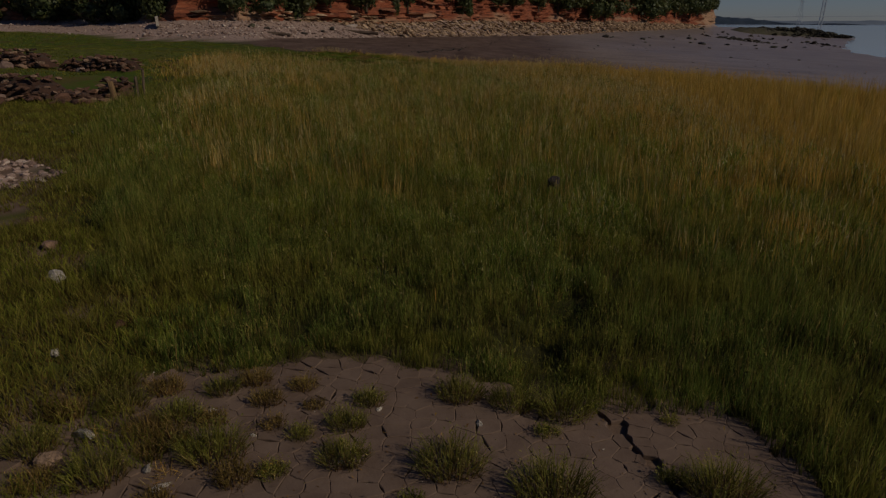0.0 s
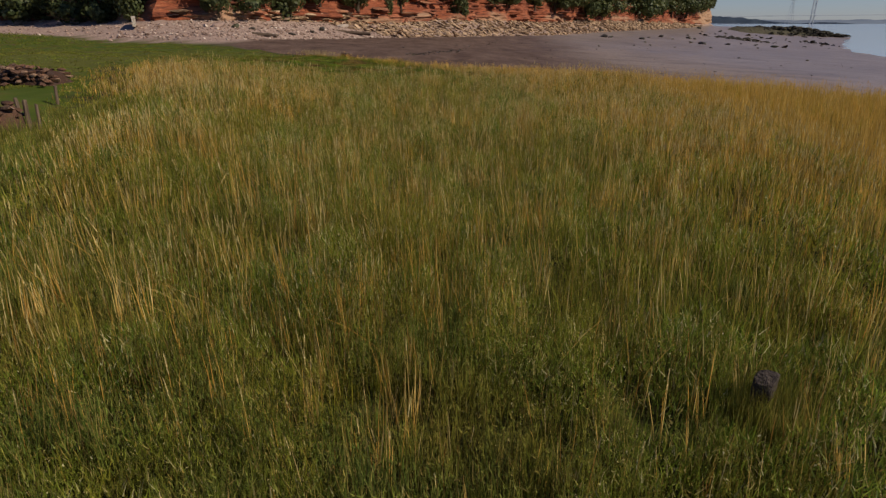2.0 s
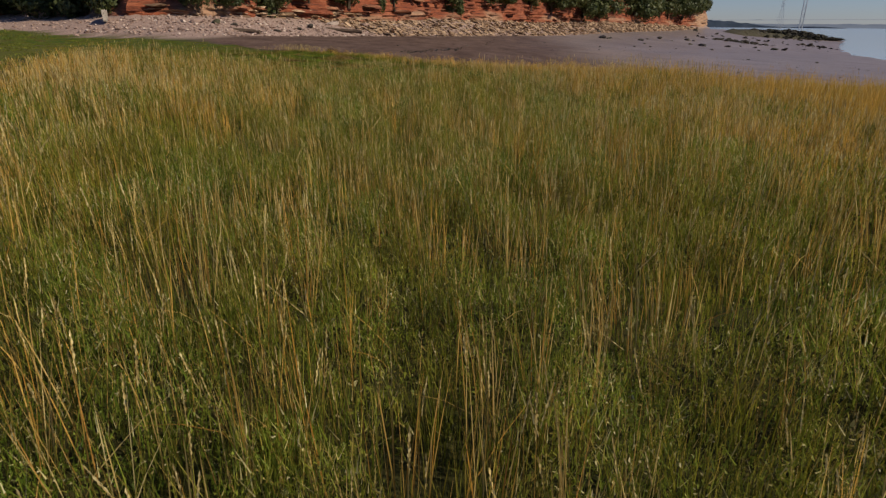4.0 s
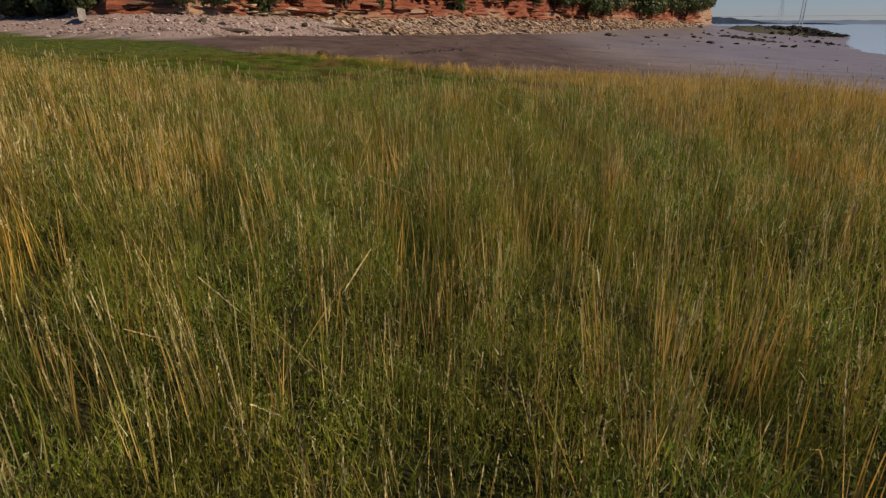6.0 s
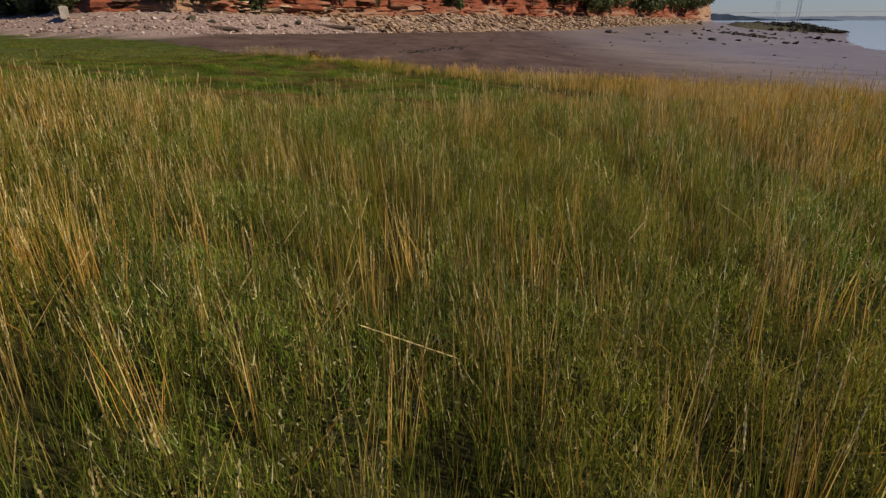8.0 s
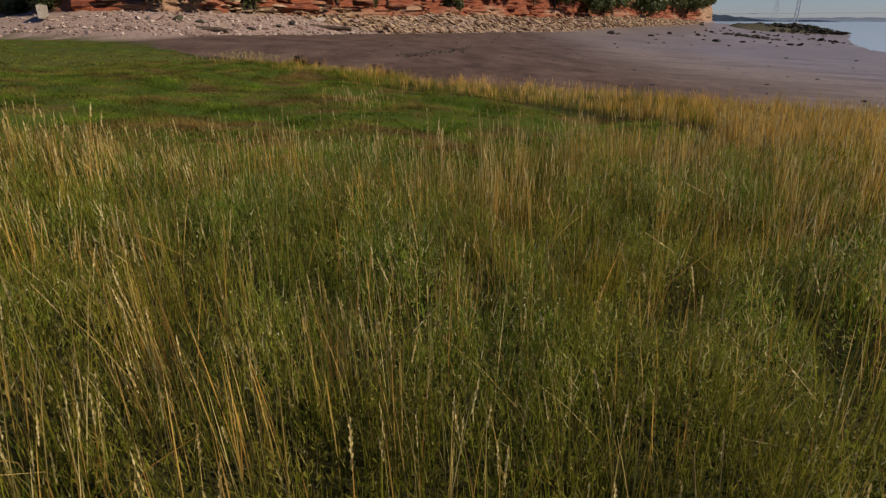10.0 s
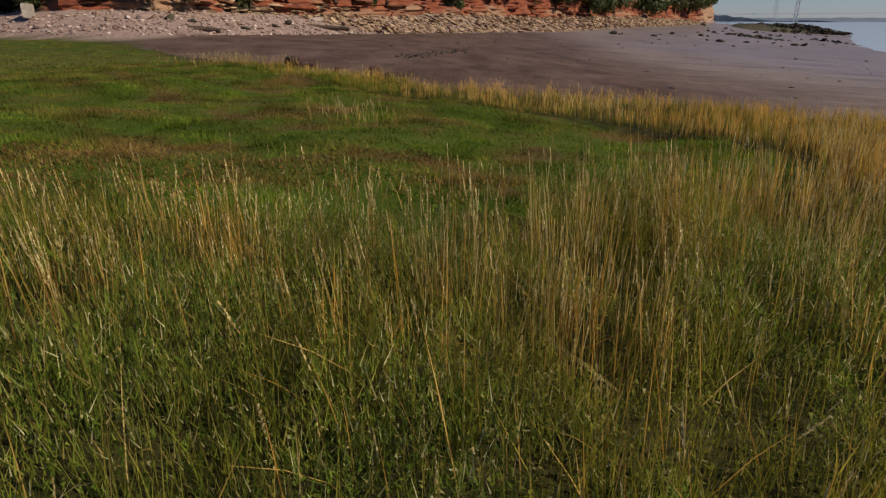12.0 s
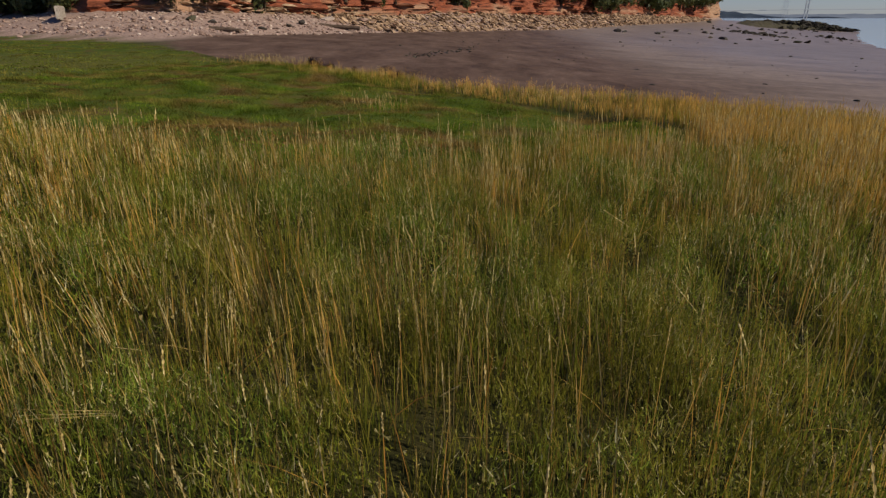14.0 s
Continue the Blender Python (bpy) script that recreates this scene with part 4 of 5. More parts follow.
def stone_shape(seed, sub=1, cuts=6, rough=0.12):
    """An angular stone about one metre in radius: a ball, cut by planes and roughened."""
    r = np.random.RandomState(seed)
    v, t = ICO[sub][0].copy(), ICO[sub][1]
    for _ in range(cuts):
        n = r.normal(size=3)
        n /= np.linalg.norm(n)
        d = r.uniform(0.45, 0.85)
        v = v - np.maximum(v @ n - d, 0)[:, None] * n
    v = v * (1 + r.uniform(-rough, rough, (len(v), 1)))
    return v, t


STONES = [stone_shape(k) for k in range(14)]
FINE_STONES = [stone_shape(40 + k, 2, 9, 0.06) for k in range(10)]


def turned(v, r, tilt=0.4):
    e = Euler((r.uniform(-tilt, tilt), r.uniform(-tilt, tilt), r.uniform(0, 6.28))).to_matrix()
    return v @ np.array(e).T


def stone_field(name, places, material, label, category="stones", seed=5, tilt=0.4, kind="stuff", dip=None):
    """places: rows of x, y, z, half-length, half-width, half-height; all in one mesh."""
    r = np.random.RandomState(seed)
    vs, ts, count = [], [], 0
    for x, y, z, a, b, c in places:
        v, t = STONES[r.randint(len(STONES))]
        if dip is None:
            v = turned(v * (a, b, c), r, tilt) + (x, y, z)
        else:           # slabs that all slope one way, as the strata do
            e = Euler((r.uniform(-0.3, 0.3), dip + r.uniform(-0.3, 0.3), r.uniform(-0.5, 0.9))).to_matrix()
            v = (v * (a, b, c)) @ np.array(e).T + (x, y, z)
        vs.append(v)
        ts.append(t + count)
        count += len(v)
    me = bpy.data.meshes.new(name)
    fill(me, np.concatenate(vs), None, np.concatenate(ts), False)
    me.materials.append(material)
    return tagged(new(name, me), label, category, kind=kind)


def stone_mesh(seed, a, b, c, material, name="stone"):
    v, t = FINE_STONES[seed % len(FINE_STONES)]
    me = bpy.data.meshes.new(name)
    fill(me, v * (a, b, c), None, t, False)
    me.materials.append(material)
    return me


def post_mesh(name, height, r0, r1, seed, material, sides=10):
    """A worn round post with a split top."""
    r = np.random.RandomState(seed)
    bm = bmesh.new()
    rings = []
    for k in range(6):
        s = k / 5
        rad = r0 + (r1 - r0) * s
        rings.append([bm.verts.new((rad * math.cos(6.283 * j / sides) * r.uniform(0.86, 1.08), rad * math.sin(6.283 * j / sides) * r.uniform(0.86, 1.08),
                                    -0.15 + (height + 0.15) * s + (r.uniform(-0.07, 0.03) * height if k == 5 else 0))) for j in range(sides)])
    for a, b in zip(rings[:-1], rings[1:]):
        for j in range(sides):
            bm.faces.new((a[j], a[(j + 1) % sides], b[(j + 1) % sides], b[j]))
    top = bm.verts.new((0, 0, height * 0.95))
    for j in range(sides):
        bm.faces.new((rings[-1][j], rings[-1][(j + 1) % sides], top))
    me = from_bm(name, bm)
    me.materials.append(material)
    return me


# ---- the mud pan: tufts, stones, driftwood ----
def tuft(x, y, size, seed, material, label):
    r = np.random.RandomState(seed)
    b = Blades()
    n = int(420 * size / 0.18)
    ang, rad = r.uniform(0, 6.283, n), size * 0.75 * np.sqrt(r.uniform(0, 1, n))
    px, py = rad * np.cos(ang), rad * np.sin(ang) * 0.8
    h = size * r.uniform(0.5, 1.15, n) * (1.05 - 0.45 * rad / size)
    b.add(px, py, np.full(n, -0.02), h, r.uniform(0.003, 0.006, n), px * 0.5 + h * r.normal(0, 0.2, n), py * 0.5 + h * r.normal(0, 0.2, n), 3, r.uniform(0, 3.14, n))
    k = np.repeat(np.arange(n), 1)
    s = r.uniform(0.3, 0.95, len(k))
    b.leaves(px[k] * (1 + 0.5 * s ** 1.7), py[k] * (1 + 0.5 * s ** 1.7), h[k] * s, r.uniform(0.008, 0.018, len(k)))
    ob = b.build("grass_tuft", material, label, "plant", kind="thing")
    ob.location = (x, y, float(land(x, y)) + 0.03)
    tagged(ob, group="tufts on the mud pan")


TUFT = blade_mat("fleshy saltmarsh tuft", [(0.0, (0.11, 0.115, 0.02)), (0.6, (0.18, 0.165, 0.035)), (1.0, (0.30, 0.23, 0.08))], (0.15, 0.16, 0.02), 2.0, 0.5, 0.4, spec=0.1, base=(0.16, 0.08, 0.04))
for k, (x, y, size) in enumerate(((0.93, 8.94, 0.11), (1.46, 9.02, 0.17), (1.76, 8.95, 0.17), (2.06, 8.88, 0.20), (0.83, 8.72, 0.13), (0.20, 8.46, 0.21), (0.86, 8.44, 0.15), (1.40, 8.40, 0.21),
                                  (1.92, 8.68, 0.08), (1.88, 8.22, 0.23), (1.76, 7.98, 0.15), (2.69, 8.25, 0.22), (0.53, 8.33, 0.09), (2.48, 8.34, 0.09), (-0.30, 8.28, 0.18), (-0.72, 8.45, 0.16),
                                  (-0.10, 8.75, 0.15), (-0.45, 8.85, 0.17), (0.05, 9.02, 0.12), (-0.62, 9.05, 0.2), (1.22, 8.16, 0.07), (2.62, 8.8, 0.06), (0.60, 8.62, 0.09))):
    tuft(x, y, size, 300 + k, TUFT, "yellow-green bushy saltmarsh tuft rooted in dried mud")
RUST = blade_mat("reddening saltmarsh tuft", [(0.0, (0.13, 0.085, 0.025)), (0.5, (0.19, 0.135, 0.035)), (1.0, (0.27, 0.17, 0.07))], (0.16, 0.12, 0.03), 2.0, 0.5, 0.35, spec=0.08, base=(0.15, 0.07, 0.04))
for k, (x, y, size) in enumerate(((-0.05, 8.55, 0.13), (0.10, 8.72, 0.10), (0.34, 8.92, 0.11), (0.52, 9.08, 0.10), (-0.22, 8.62, 0.14), (-0.28, 9.02, 0.13), (0.22, 9.12, 0.12), (-0.72, 8.75, 0.13), (-0.55, 8.22, 0.12),
                                  (0.05, 8.12, 0.10), (0.36, 8.28, 0.12), (-0.12, 8.45, 0.09), (0.62, 8.88, 0.07), (0.44, 8.70, 0.08))):
    tuft(x, y, size, 340 + k, RUST, "low reddish-green saltmarsh tuft on dried mud")

for k, (x, y, a, b, c, pale) in enumerate(((-0.57, 8.36, 0.075, 0.06, 0.055, 0), (-0.08, 8.33, 0.035, 0.03, 0.025, 1), (-0.52, 8.58, 0.085, 0.05, 0.045, 1), (0.03, 8.22, 0.06, 0.02, 0.02, 1),
                                           (-0.15, 8.92, 0.022, 0.018, 0.014, 1), (0.06, 8.82, 0.03, 0.02, 0.015, 1), (-0.43, 9.12, 0.06, 0.04, 0.03, 0), (-1.72, 10.34, 0.10, 0.07, 0.06, 1),
                                           (-2.65, 11.5, 0.13, 0.09, 0.06, 0), (-2.15, 11.0, 0.11, 0.08, 0.05, 0), (-3.05, 13.8, 0.17, 0.10, 0.06, 0), (1.56, 8.75, 0.03, 0.02, 0.015, 1),
                                           (0.85, 8.42, 0.025, 0.02, 0.015, 1), (0.99, 8.87, 0.03, 0.018, 0.014, 1), (0.35, 8.62, 0.025, 0.015, 0.012, 1), (1.93, 9.05, 0.07, 0.06, 0.05, 0),
                                           (-1.35, 10.9, 0.07, 0.05, 0.04, 0), (-2.0, 12.1, 0.12, 0.09, 0.06, 0), (-0.9, 9.7, 0.06, 0.05, 0.03, 0), (-1.1, 9.3, 0.05, 0.04, 0.03, 1), (1.9, 8.9, 0.05, 0.035, 0.02, 0))):
    ob = new("stone", stone_mesh(k, a, b, c, PALE_STONE if pale else RUIN_STONE))
    ob.location, ob.rotation_euler = (x, y, float(land(x, y)) + c * 0.55 + (0.02 if y < 9.2 else 0)), (0, 0, k * 1.3)
    tagged(ob, "pale weathered stone lying on dried mud" if pale else "brown angular stone half sunk in turf", "stone", "loose stones on the marsh")

# dry plant skeletons on the mud
for k, (x, y) in enumerate(((0.52, 8.36), (-0.45, 8.62), (0.02, 8.3))):
    b, r = Blades(), np.random.RandomState(500 + k)
    n = 40
    ang = r.uniform(0, 6.28, n)
    h = r.uniform(0.02, 0.07, n)
    b.add(r.normal(0, 0.03, n), r.normal(0, 0.03, n), np.zeros(n), h, np.full(n, 0.004), np.cos(ang) * 0.06, np.sin(ang) * 0.06, 3, r.uniform(0, 3.1, n), 1.1)
    ob = b.build("dry_twigs", STRAW, "small tangle of dry reddish twigs on mud", "twigs", kind="thing")
    ob.location = (x, y, float(land(x, y)) + 0.02)

# bits of dry weed and shell lying on the mud
bits, shells = Blades(), Blades()
r = np.random.RandomState(57)
for b, n, size in ((bits, 420, 0.016), (shells, 50, 0.011)):
    x, y = r.uniform(-0.9, 3.2, n), 9.3 - 1.5 * r.rand(n)
    k = inside(x, y + 0.02, PAN) | (x < 0.2)
    x, y = x[k], y[k]
    b.leaves(x, y, land(x, y) + 0.030, size * r.uniform(0.5, 1.6, len(x)))
bits.build("weed_debris", RED, "scraps of dry reddish weed strewn on dried mud", "debris")
shells.build("shell_scraps", PALE_STONE, "small pale shell fragments on dried mud", "shells")

# gravel patch
r = np.random.RandomState(61)
gx_, gy_ = r.uniform(-7.6, -3.2, 900), r.uniform(12.2, 14.3, 900)
k = ragged(GRAVEL, 0.5, 77)(gx_, gy_)
gx_, gy_, gs = gx_[k], gy_[k], r.uniform(0.025, 0.07, k.sum())
stone_field("gravel", np.stack([gx_, gy_, land(gx_, gy_) + 0.01, gs * 1.2, gs * 0.9, gs * 0.55], -1), SHINGLE_STONE,
            "patch of pinkish gravel on the marsh", "gravel")


# ---- ruined rubble walls and posts ----
CLAY = rock_mat("crumbling red earth", [(0.0, (0.040, 0.020, 0.013)), (1.0, (0.085, 0.042, 0.026))], 4.0)
RUBBLE = [stone_mesh(k, 1, 1, 1, RUIN_STONE, "rubble_stone") for k in range(8)]


def rubble_wall(x0, x1, y, thick, high, seed, label, count, courses=False):
    r = np.random.RandomState(seed)
    base = new("rubble_wall")
    z = float(land((x0 + x1) / 2, y))
    base.location = ((x0 + x1) / 2, y, z)
    half = (x1 - x0) / 2
    bm = bmesh.new()
    bmesh.ops.create_grid(bm, x_segments=26, y_segments=8, size=1)
    for v in bm.verts:
        u, w = v.co.x, v.co.y
        k = max(0, 1 - abs(u) ** 8) * max(0, 1 - abs(w) ** 4)
        lump = noise.noise(Vector((u * half * 2.5 + seed, w * 2, seed)))
        v.co = Vector((u * half * 1.02, w * thick / 2 * 1.05 + 0.08 * lump, -0.05 + k * high * (0.82 + 0.35 * lump)))
    part("earth_core", from_bm("earth_core", bm), CLAY, base, "crumbling red-brown earth filling")
    n = max(3, int((x1 - x0) / 0.17))
    for z_ in np.arange(0.03, high, 0.085) if courses else ():         # stones laid flat, course on course, front and back
        for q in range(n):
            u = (q + r.uniform(0.2, 0.8)) / n * 2 - 1
            if z_ > high * (1.05 - 0.6 * abs(u) ** 4 - 0.35 * r.rand()):
                continue
            for face in (-1, 1):
                s = r.uniform(0.75, 1.25)
                part("rubble_stone", RUBBLE[r.randint(8)], None, base,
                     m=pose(u * half, face * (thick / 2 - 0.02 - 0.10 * r.rand()), z_, r.uniform(-8, 8), r.uniform(-8, 8), r.uniform(-20, 20)) @ Matrix.Diagonal((0.115 * s, 0.09, 0.05 * s, 1)))
    for _ in range(count):
        u, side = r.uniform(-1, 1), r.rand()
        s = r.uniform(0.05, 0.11)
        k = max(0.2, 1 - abs(u) ** 6)
        if side < 0.35:
            px, py, pz = u * half, -thick / 2 - 0.03, r.uniform(0.03, 0.95) * high * k
        elif side < 0.8:
            px, py, pz = u * half, r.uniform(-0.5, 0.4) * thick, high * k * r.uniform(0.85, 1.0)
        else:
            px, py, pz = u * half * 1.05, -thick / 2 - r.uniform(0.1, 0.5), s * 0.3
        part("rubble_stone", RUBBLE[r.randint(8)], None, base,
             m=pose(px, py, pz, r.uniform(-18, 18), r.uniform(-18, 18), r.uniform(0, 360)) @ Matrix.Diagonal((s * 1.4, s, s * 0.55, 1)))
    tagged(base, label, "wall", "ruined rubble walls")


rubble_wall(-13.9, -11.15, 25.9, 0.9, 0.48, 1, "low ruined wall of red-brown rubble on turf", 70, True)
rubble_wall(-10.85, -8.65, 26.3, 0.9, 0.40, 2, "flat-topped red-brown rubble wall remnant on turf", 60, True)
rubble_wall(-8.9, -6.95, 19.3, 1.0, 0.42, 3, "collapsed heap of brown and pale rubble", 110)
rubble_wall(-7.1, -6.15, 19.5, 0.8, 0.20, 4, "low scatter of sunken brown rubble", 80)
rubble_wall(-6.35, -5.85, 20.05, 0.7, 0.46, 5, "short stub of rubble wall beside old wooden posts", 30, True)
for x, y, h, r0, lean, label in ((-5.86, 19.42, 0.44, 0.075, -4, "thick weathered wooden post, broken at the top"), (-5.80, 20.35, 0.48, 0.04, 1, "grey weathered wooden stake beside rubble"),
                                 (-5.68, 20.42, 0.42, 0.028, 3, "grey weathered wooden stake beside rubble"), (-6.95, 23.1, 0.42, 0.035, 3, "short dark wooden stake in the grass"), (-6.55, 21.3, 0.40, 0.04, -4, "short dark wooden stake in the grass")):
    ob = new("wooden_post", post_mesh("wooden_post", h, r0, r0 * 0.85, int(h * 100), WOOD if r0 > 0.07 else DRIFT))
    ob.matrix_basis = pose(x, y, float(land(x, y)), 0, lean, 0)
    tagged(ob, label, "post", "old posts")
for k, (x, y, a) in enumerate(((-7.9, 18.6, 0.42), (-7.15, 18.75, 0.34), (-6.7, 18.95, 0.36), (-8.5, 18.3, 0.45), (-7.5, 18.2, 0.24), (-6.35, 19.1, 0.3), (-10.0, 25.5, 0.3), (-11.1, 25.4, 0.4), (-11.5, 25.1, 0.3), (-12.1, 25.2, 0.4), (-2.45, 12.9, 0.24), (-6.1, 18.95, 0.22))):
    ob = new("fallen_stone", stone_mesh(k + 3, a * 0.65, a * 0.5, a * 0.42, PALE_STONE if k == 3 else SHINGLE_STONE if k % 3 == 0 else RUIN_STONE))
    ob.location, ob.rotation_euler = (x, y, float(land(x, y)) + a * 0.15), (0.1, 0.1, k * 2.1)
    tagged(ob, "fallen wall stone lying in short turf", "stone", "fallen wall stones")

# a near-black lump added for the shade in a gap of the tall grass
ob = new("earth_clod", stone_mesh(6, 0.085, 0.07, 0.20, rock_mat("dark gap shade", [(0.0, (0.018, 0.014, 0.012)), (1.0, (0.04, 0.03, 0.026))], 6.0)))
ob.location = (2.64, 13.02, float(land(2.64, 13.02)) + 0.23)
tagged(ob, "dark lump painting the shade of a gap in tall grass", "earth")

# eroded banks where the turf meets the mud
for k, (x, y, a, b, c, z) in enumerate(((-4.85, 49.1, 0.55, 0.40, 0.36, -0.20), (-4.25, 48.6, 0.34, 0.30, 0.34, -0.24), (-1.75, 46.2, 0.46, 0.34, 0.34, -0.30), (-1.25, 45.8, 0.26, 0.24, 0.30, -0.33), (-3.1, 47.5, 0.22, 0.2, 0.30, -0.34))):
    ob = new("mud_clod", stone_mesh(k + 5, a, b, c, CLAY))
    ob.location, ob.rotation_euler = (x, y, z), (0, 0, -0.7)
    tagged(ob, "slumped reddish clod of eroded marsh bank", "mud bank", "eroded clods")

# ---- beach: stones, slabs, driftwood ----
r = np.random.RandomState(71)


def on_beach(n, lo, hi, s0, s1, flat, seed):
    """Stones between the beach's foot (0) and the cliff (1), along the bay from lo to hi (y in metres)."""
    q = np.random.RandomState(seed)
    foot, back = np.array(FOOT), np.array(CLIFF)
    y = q.uniform(lo, hi, n)
    ax = np.interp(y, foot[4:12, 1], foot[4:12, 0])
    bx = np.interp(y, back[5:14, 1], back[5:14, 0])
    x = ax + (bx - ax) * (q.rand(n) ** 1.1 * 1.02 - 0.02) + q.normal(0, 0.4, n)
    s = s0 + (s1 - s0) * q.rand(n) ** 2.5
    return np.stack([x, y, land(x, y) + s * flat * 0.35, s, s * q.uniform(0.5, 0.9, n), s * flat], -1)


stone_field("beach_stones", on_beach(3600, 70, 135, 0.05, 0.32, 0.45, 1), SHINGLE_STONE, "pinkish-grey stones strewn over the shingle beach", seed=2)
x, y, a = r.uniform(-62, -17, 2600), r.uniform(64, 98, 2600), 0.06 + 0.22 * r.rand(2600) ** 4
k = inside(x, y, [(p[0], p[1]) for p in FOOT] + [(p[0], p[1]) for p in CLIFF[::-1]])
x, y, a = x[k], y[k], a[k]
left = np.stack([x, y, land(x, y) + 0.04, a, a * 0.8, a * 0.5], -1)
stone_field("shingle", left, SHINGLE_STONE, "pinkish-grey shingle with scattered larger stones", seed=3)
stone_field("slab_scree", on_beach(5000, 104, 215, 0.15, 0.95, 0.22, 4), OCHRE_STONE, "tumbled ochre sandstone slabs below the cliff", seed=4, dip=0.38)
def ledges(n, lo, hi, up, s0, s1, seed):
    """Broken strata standing out of the cliff's face: places along its line."""
    q = np.random.RandomState(seed)
    back = np.array(CLIFF)[5:13]
    y = q.uniform(lo, hi, n)
    x, z = np.interp(y, back[:, 1], back[:, 0]), np.interp(y, back[:, 1], back[:, 2])
    layer = np.round(up * q.rand(n) ** 1.4 / 0.32) * 0.32
    s = s0 + (s1 - s0) * q.rand(n) ** 2
    away = q.normal(0.15, 0.3, n) - 0.25 * layer
    return np.stack([x + away * 0.85, y - away * 0.5, z + layer - 0.1 + q.normal(0, 0.03, n), s, s * q.uniform(0.5, 0.8, n), s * q.uniform(0.08, 0.15, n)], -1)


RED_ROCK = rock_mat("red sandstone block", [(0.0, (0.09, 0.028, 0.016)), (0.6, (0.19, 0.06, 0.03)), (1.0, (0.31, 0.15, 0.085))])
stone_field("foot_ledges", ledges(230, 83, 118, 1.2, 0.6, 2.2, 31), OCHRE_STONE, "pale ochre sandstone ledges at the cliff's foot", seed=32, tilt=0.07)
stone_field("red_ledges", ledges(170, 84, 214, 3.8, 0.8, 3.0, 33), RED_ROCK, "red sandstone ledges standing out of the cliff", seed=34, tilt=0.07)
stone_field("far_scree", on_beach(2000, 195, 276, 0.3, 1.0, 0.45, 5), OCHRE_STONE, "tumbled brown sandstone blocks at the headland's foot", seed=6, tilt=0.7)
for k, (x, y, a) in enumerate(((-23.0, 80.5, 0.9), (-21.6, 81.5, 0.7), (-24.2, 79.8, 0.5), (-16.0, 84.0, 0.5), (-18.8, 88.0, 0.6), (-14.6, 95.0, 0.8), (-13.2, 104.0, 1.0), (-19.9, 82.2, 0.5), (-22.4, 78.3, 0.4), (-15.0, 90.5, 0.45), (-9.5, 110.0, 1.0))):
    ob = new("beach_boulder", stone_mesh(k, a, a * 0.7, a * 0.42, DARK_STONE if k % 2 else SHINGLE_STONE))
    ob.location, ob.rotation_euler = (x, y, float(land(x, y)) + a * 0.2), (0.2, -0.1, k)
    tagged(ob, "large boulder resting on the shingle beach", "boulder", "boulders on the beach")


def log(name, x, y, length, rad, turn, label, material):
    bm = bmesh.new()
    rings, r_ = [], np.random.RandomState(int(length * 10))
    for k in range(9):
        s = k / 8
        rr = rad * (1 - 0.35 * s) * r_.uniform(0.85, 1.1)
        rings.append([bm.verts.new((length * (s - 0.5), rr * math.cos(j * 0.785) + 0.05 * length * math.sin(s * 3), rr * math.sin(j * 0.785) + r_.uniform(-0.03, 0.03))) for j in range(8)])
    for a, b in zip(rings[:-1], rings[1:]):
        for j in range(8):
            bm.faces.new((a[j], a[(j + 1) % 8], b[(j + 1) % 8], b[j]))
    bm.faces.new(rings[0]), bm.faces.new(rings[-1])
    me = from_bm(name, bm)
    me.materials.append(material)
    ob = new(name, me)
    ob.matrix_basis = pose(x, y, float(land(x, y)) + rad * 0.55, 0, 3, turn)
    tagged(ob, label, "driftwood", "driftwood on the beach")


log("driftwood_log", -17.2, 76.8, 2.6, 0.26, -8, "dark sodden driftwood log on shingle", DRIFT)
log("driftwood_log", -10.9, 97.5, 4.9, 0.30, -10, "dark green-brown driftwood log on shingle", DRIFT)

# end of an old sea wall
bm = bmesh.new()
bmesh.ops.create_cube(bm, size=1)
bmesh.ops.bevel(bm, geom=bm.edges[:], offset=0.06, segments=2, affect="EDGES")
for v in bm.verts:
    v.co = Vector((v.co.x * 0.32, v.co.y * 5, v.co.z * 1.10)) + noise.noise_vector(v.co * 3) * 0.05
me = from_bm("sea_wall", bm)
me.materials.append(PALE_STONE)
ob = new("sea_wall", me)
ob.matrix_basis = pose(-31.2, 78.5, 1.72, 0, 0, 24)
tagged(ob, "pale weathered end of an old stone sea wall", "wall")

# ---- rocks on the mud, the reef ----
for k, (x, y, a) in enumerate(((44.4, 185, 1.0), (40.2, 165, 1.3), (41.8, 165.5, 0.9), (50.7, 170, 1.0), (48.4, 160, 0.5), (60.7, 185, 0.9), (62.1, 180, 0.6), (70.3, 190, 1.0), (71.5, 189, 0.7), (92.0, 185, 1.2), (40, 140, 0.35), (58.4, 110, 0.35),
                                (36.5, 176, 0.6), (55.0, 178, 0.5), (66.0, 170, 1.3), (63.5, 171, 0.6), (75, 176, 0.9), (46.5, 150, 0.4), (62, 155, 0.5), (79, 168, 0.5), (52, 150, 0.3), (85, 190, 0.5), (28, 120, 0.3), (24, 105, 0.25), (43, 100, 0.3))):
    ob = new("mud_rock", stone_mesh(k, a, a * 0.7, a * 0.45, DARK_STONE))
    ob.location, ob.rotation_euler = (x, y, float(land(x, y)) + a * 0.15), (0.1, 0.1, k * 1.7)
    tagged(ob, "dark weed-covered rock lying on wet mud", "rock", "rocks on the mud flat")
r = np.random.RandomState(81)
RIDGE = [0, 0.3, 0.6, 0.85, 1], [150, 168, 189, 206, 224], [318, 334, 350, 361, 372], [0.0, 0.0, -0.2, -2.0, -4.8]    # share, x, y, crest
q = r.rand(1200) ** 0.9             # a low ridge running out from the headland
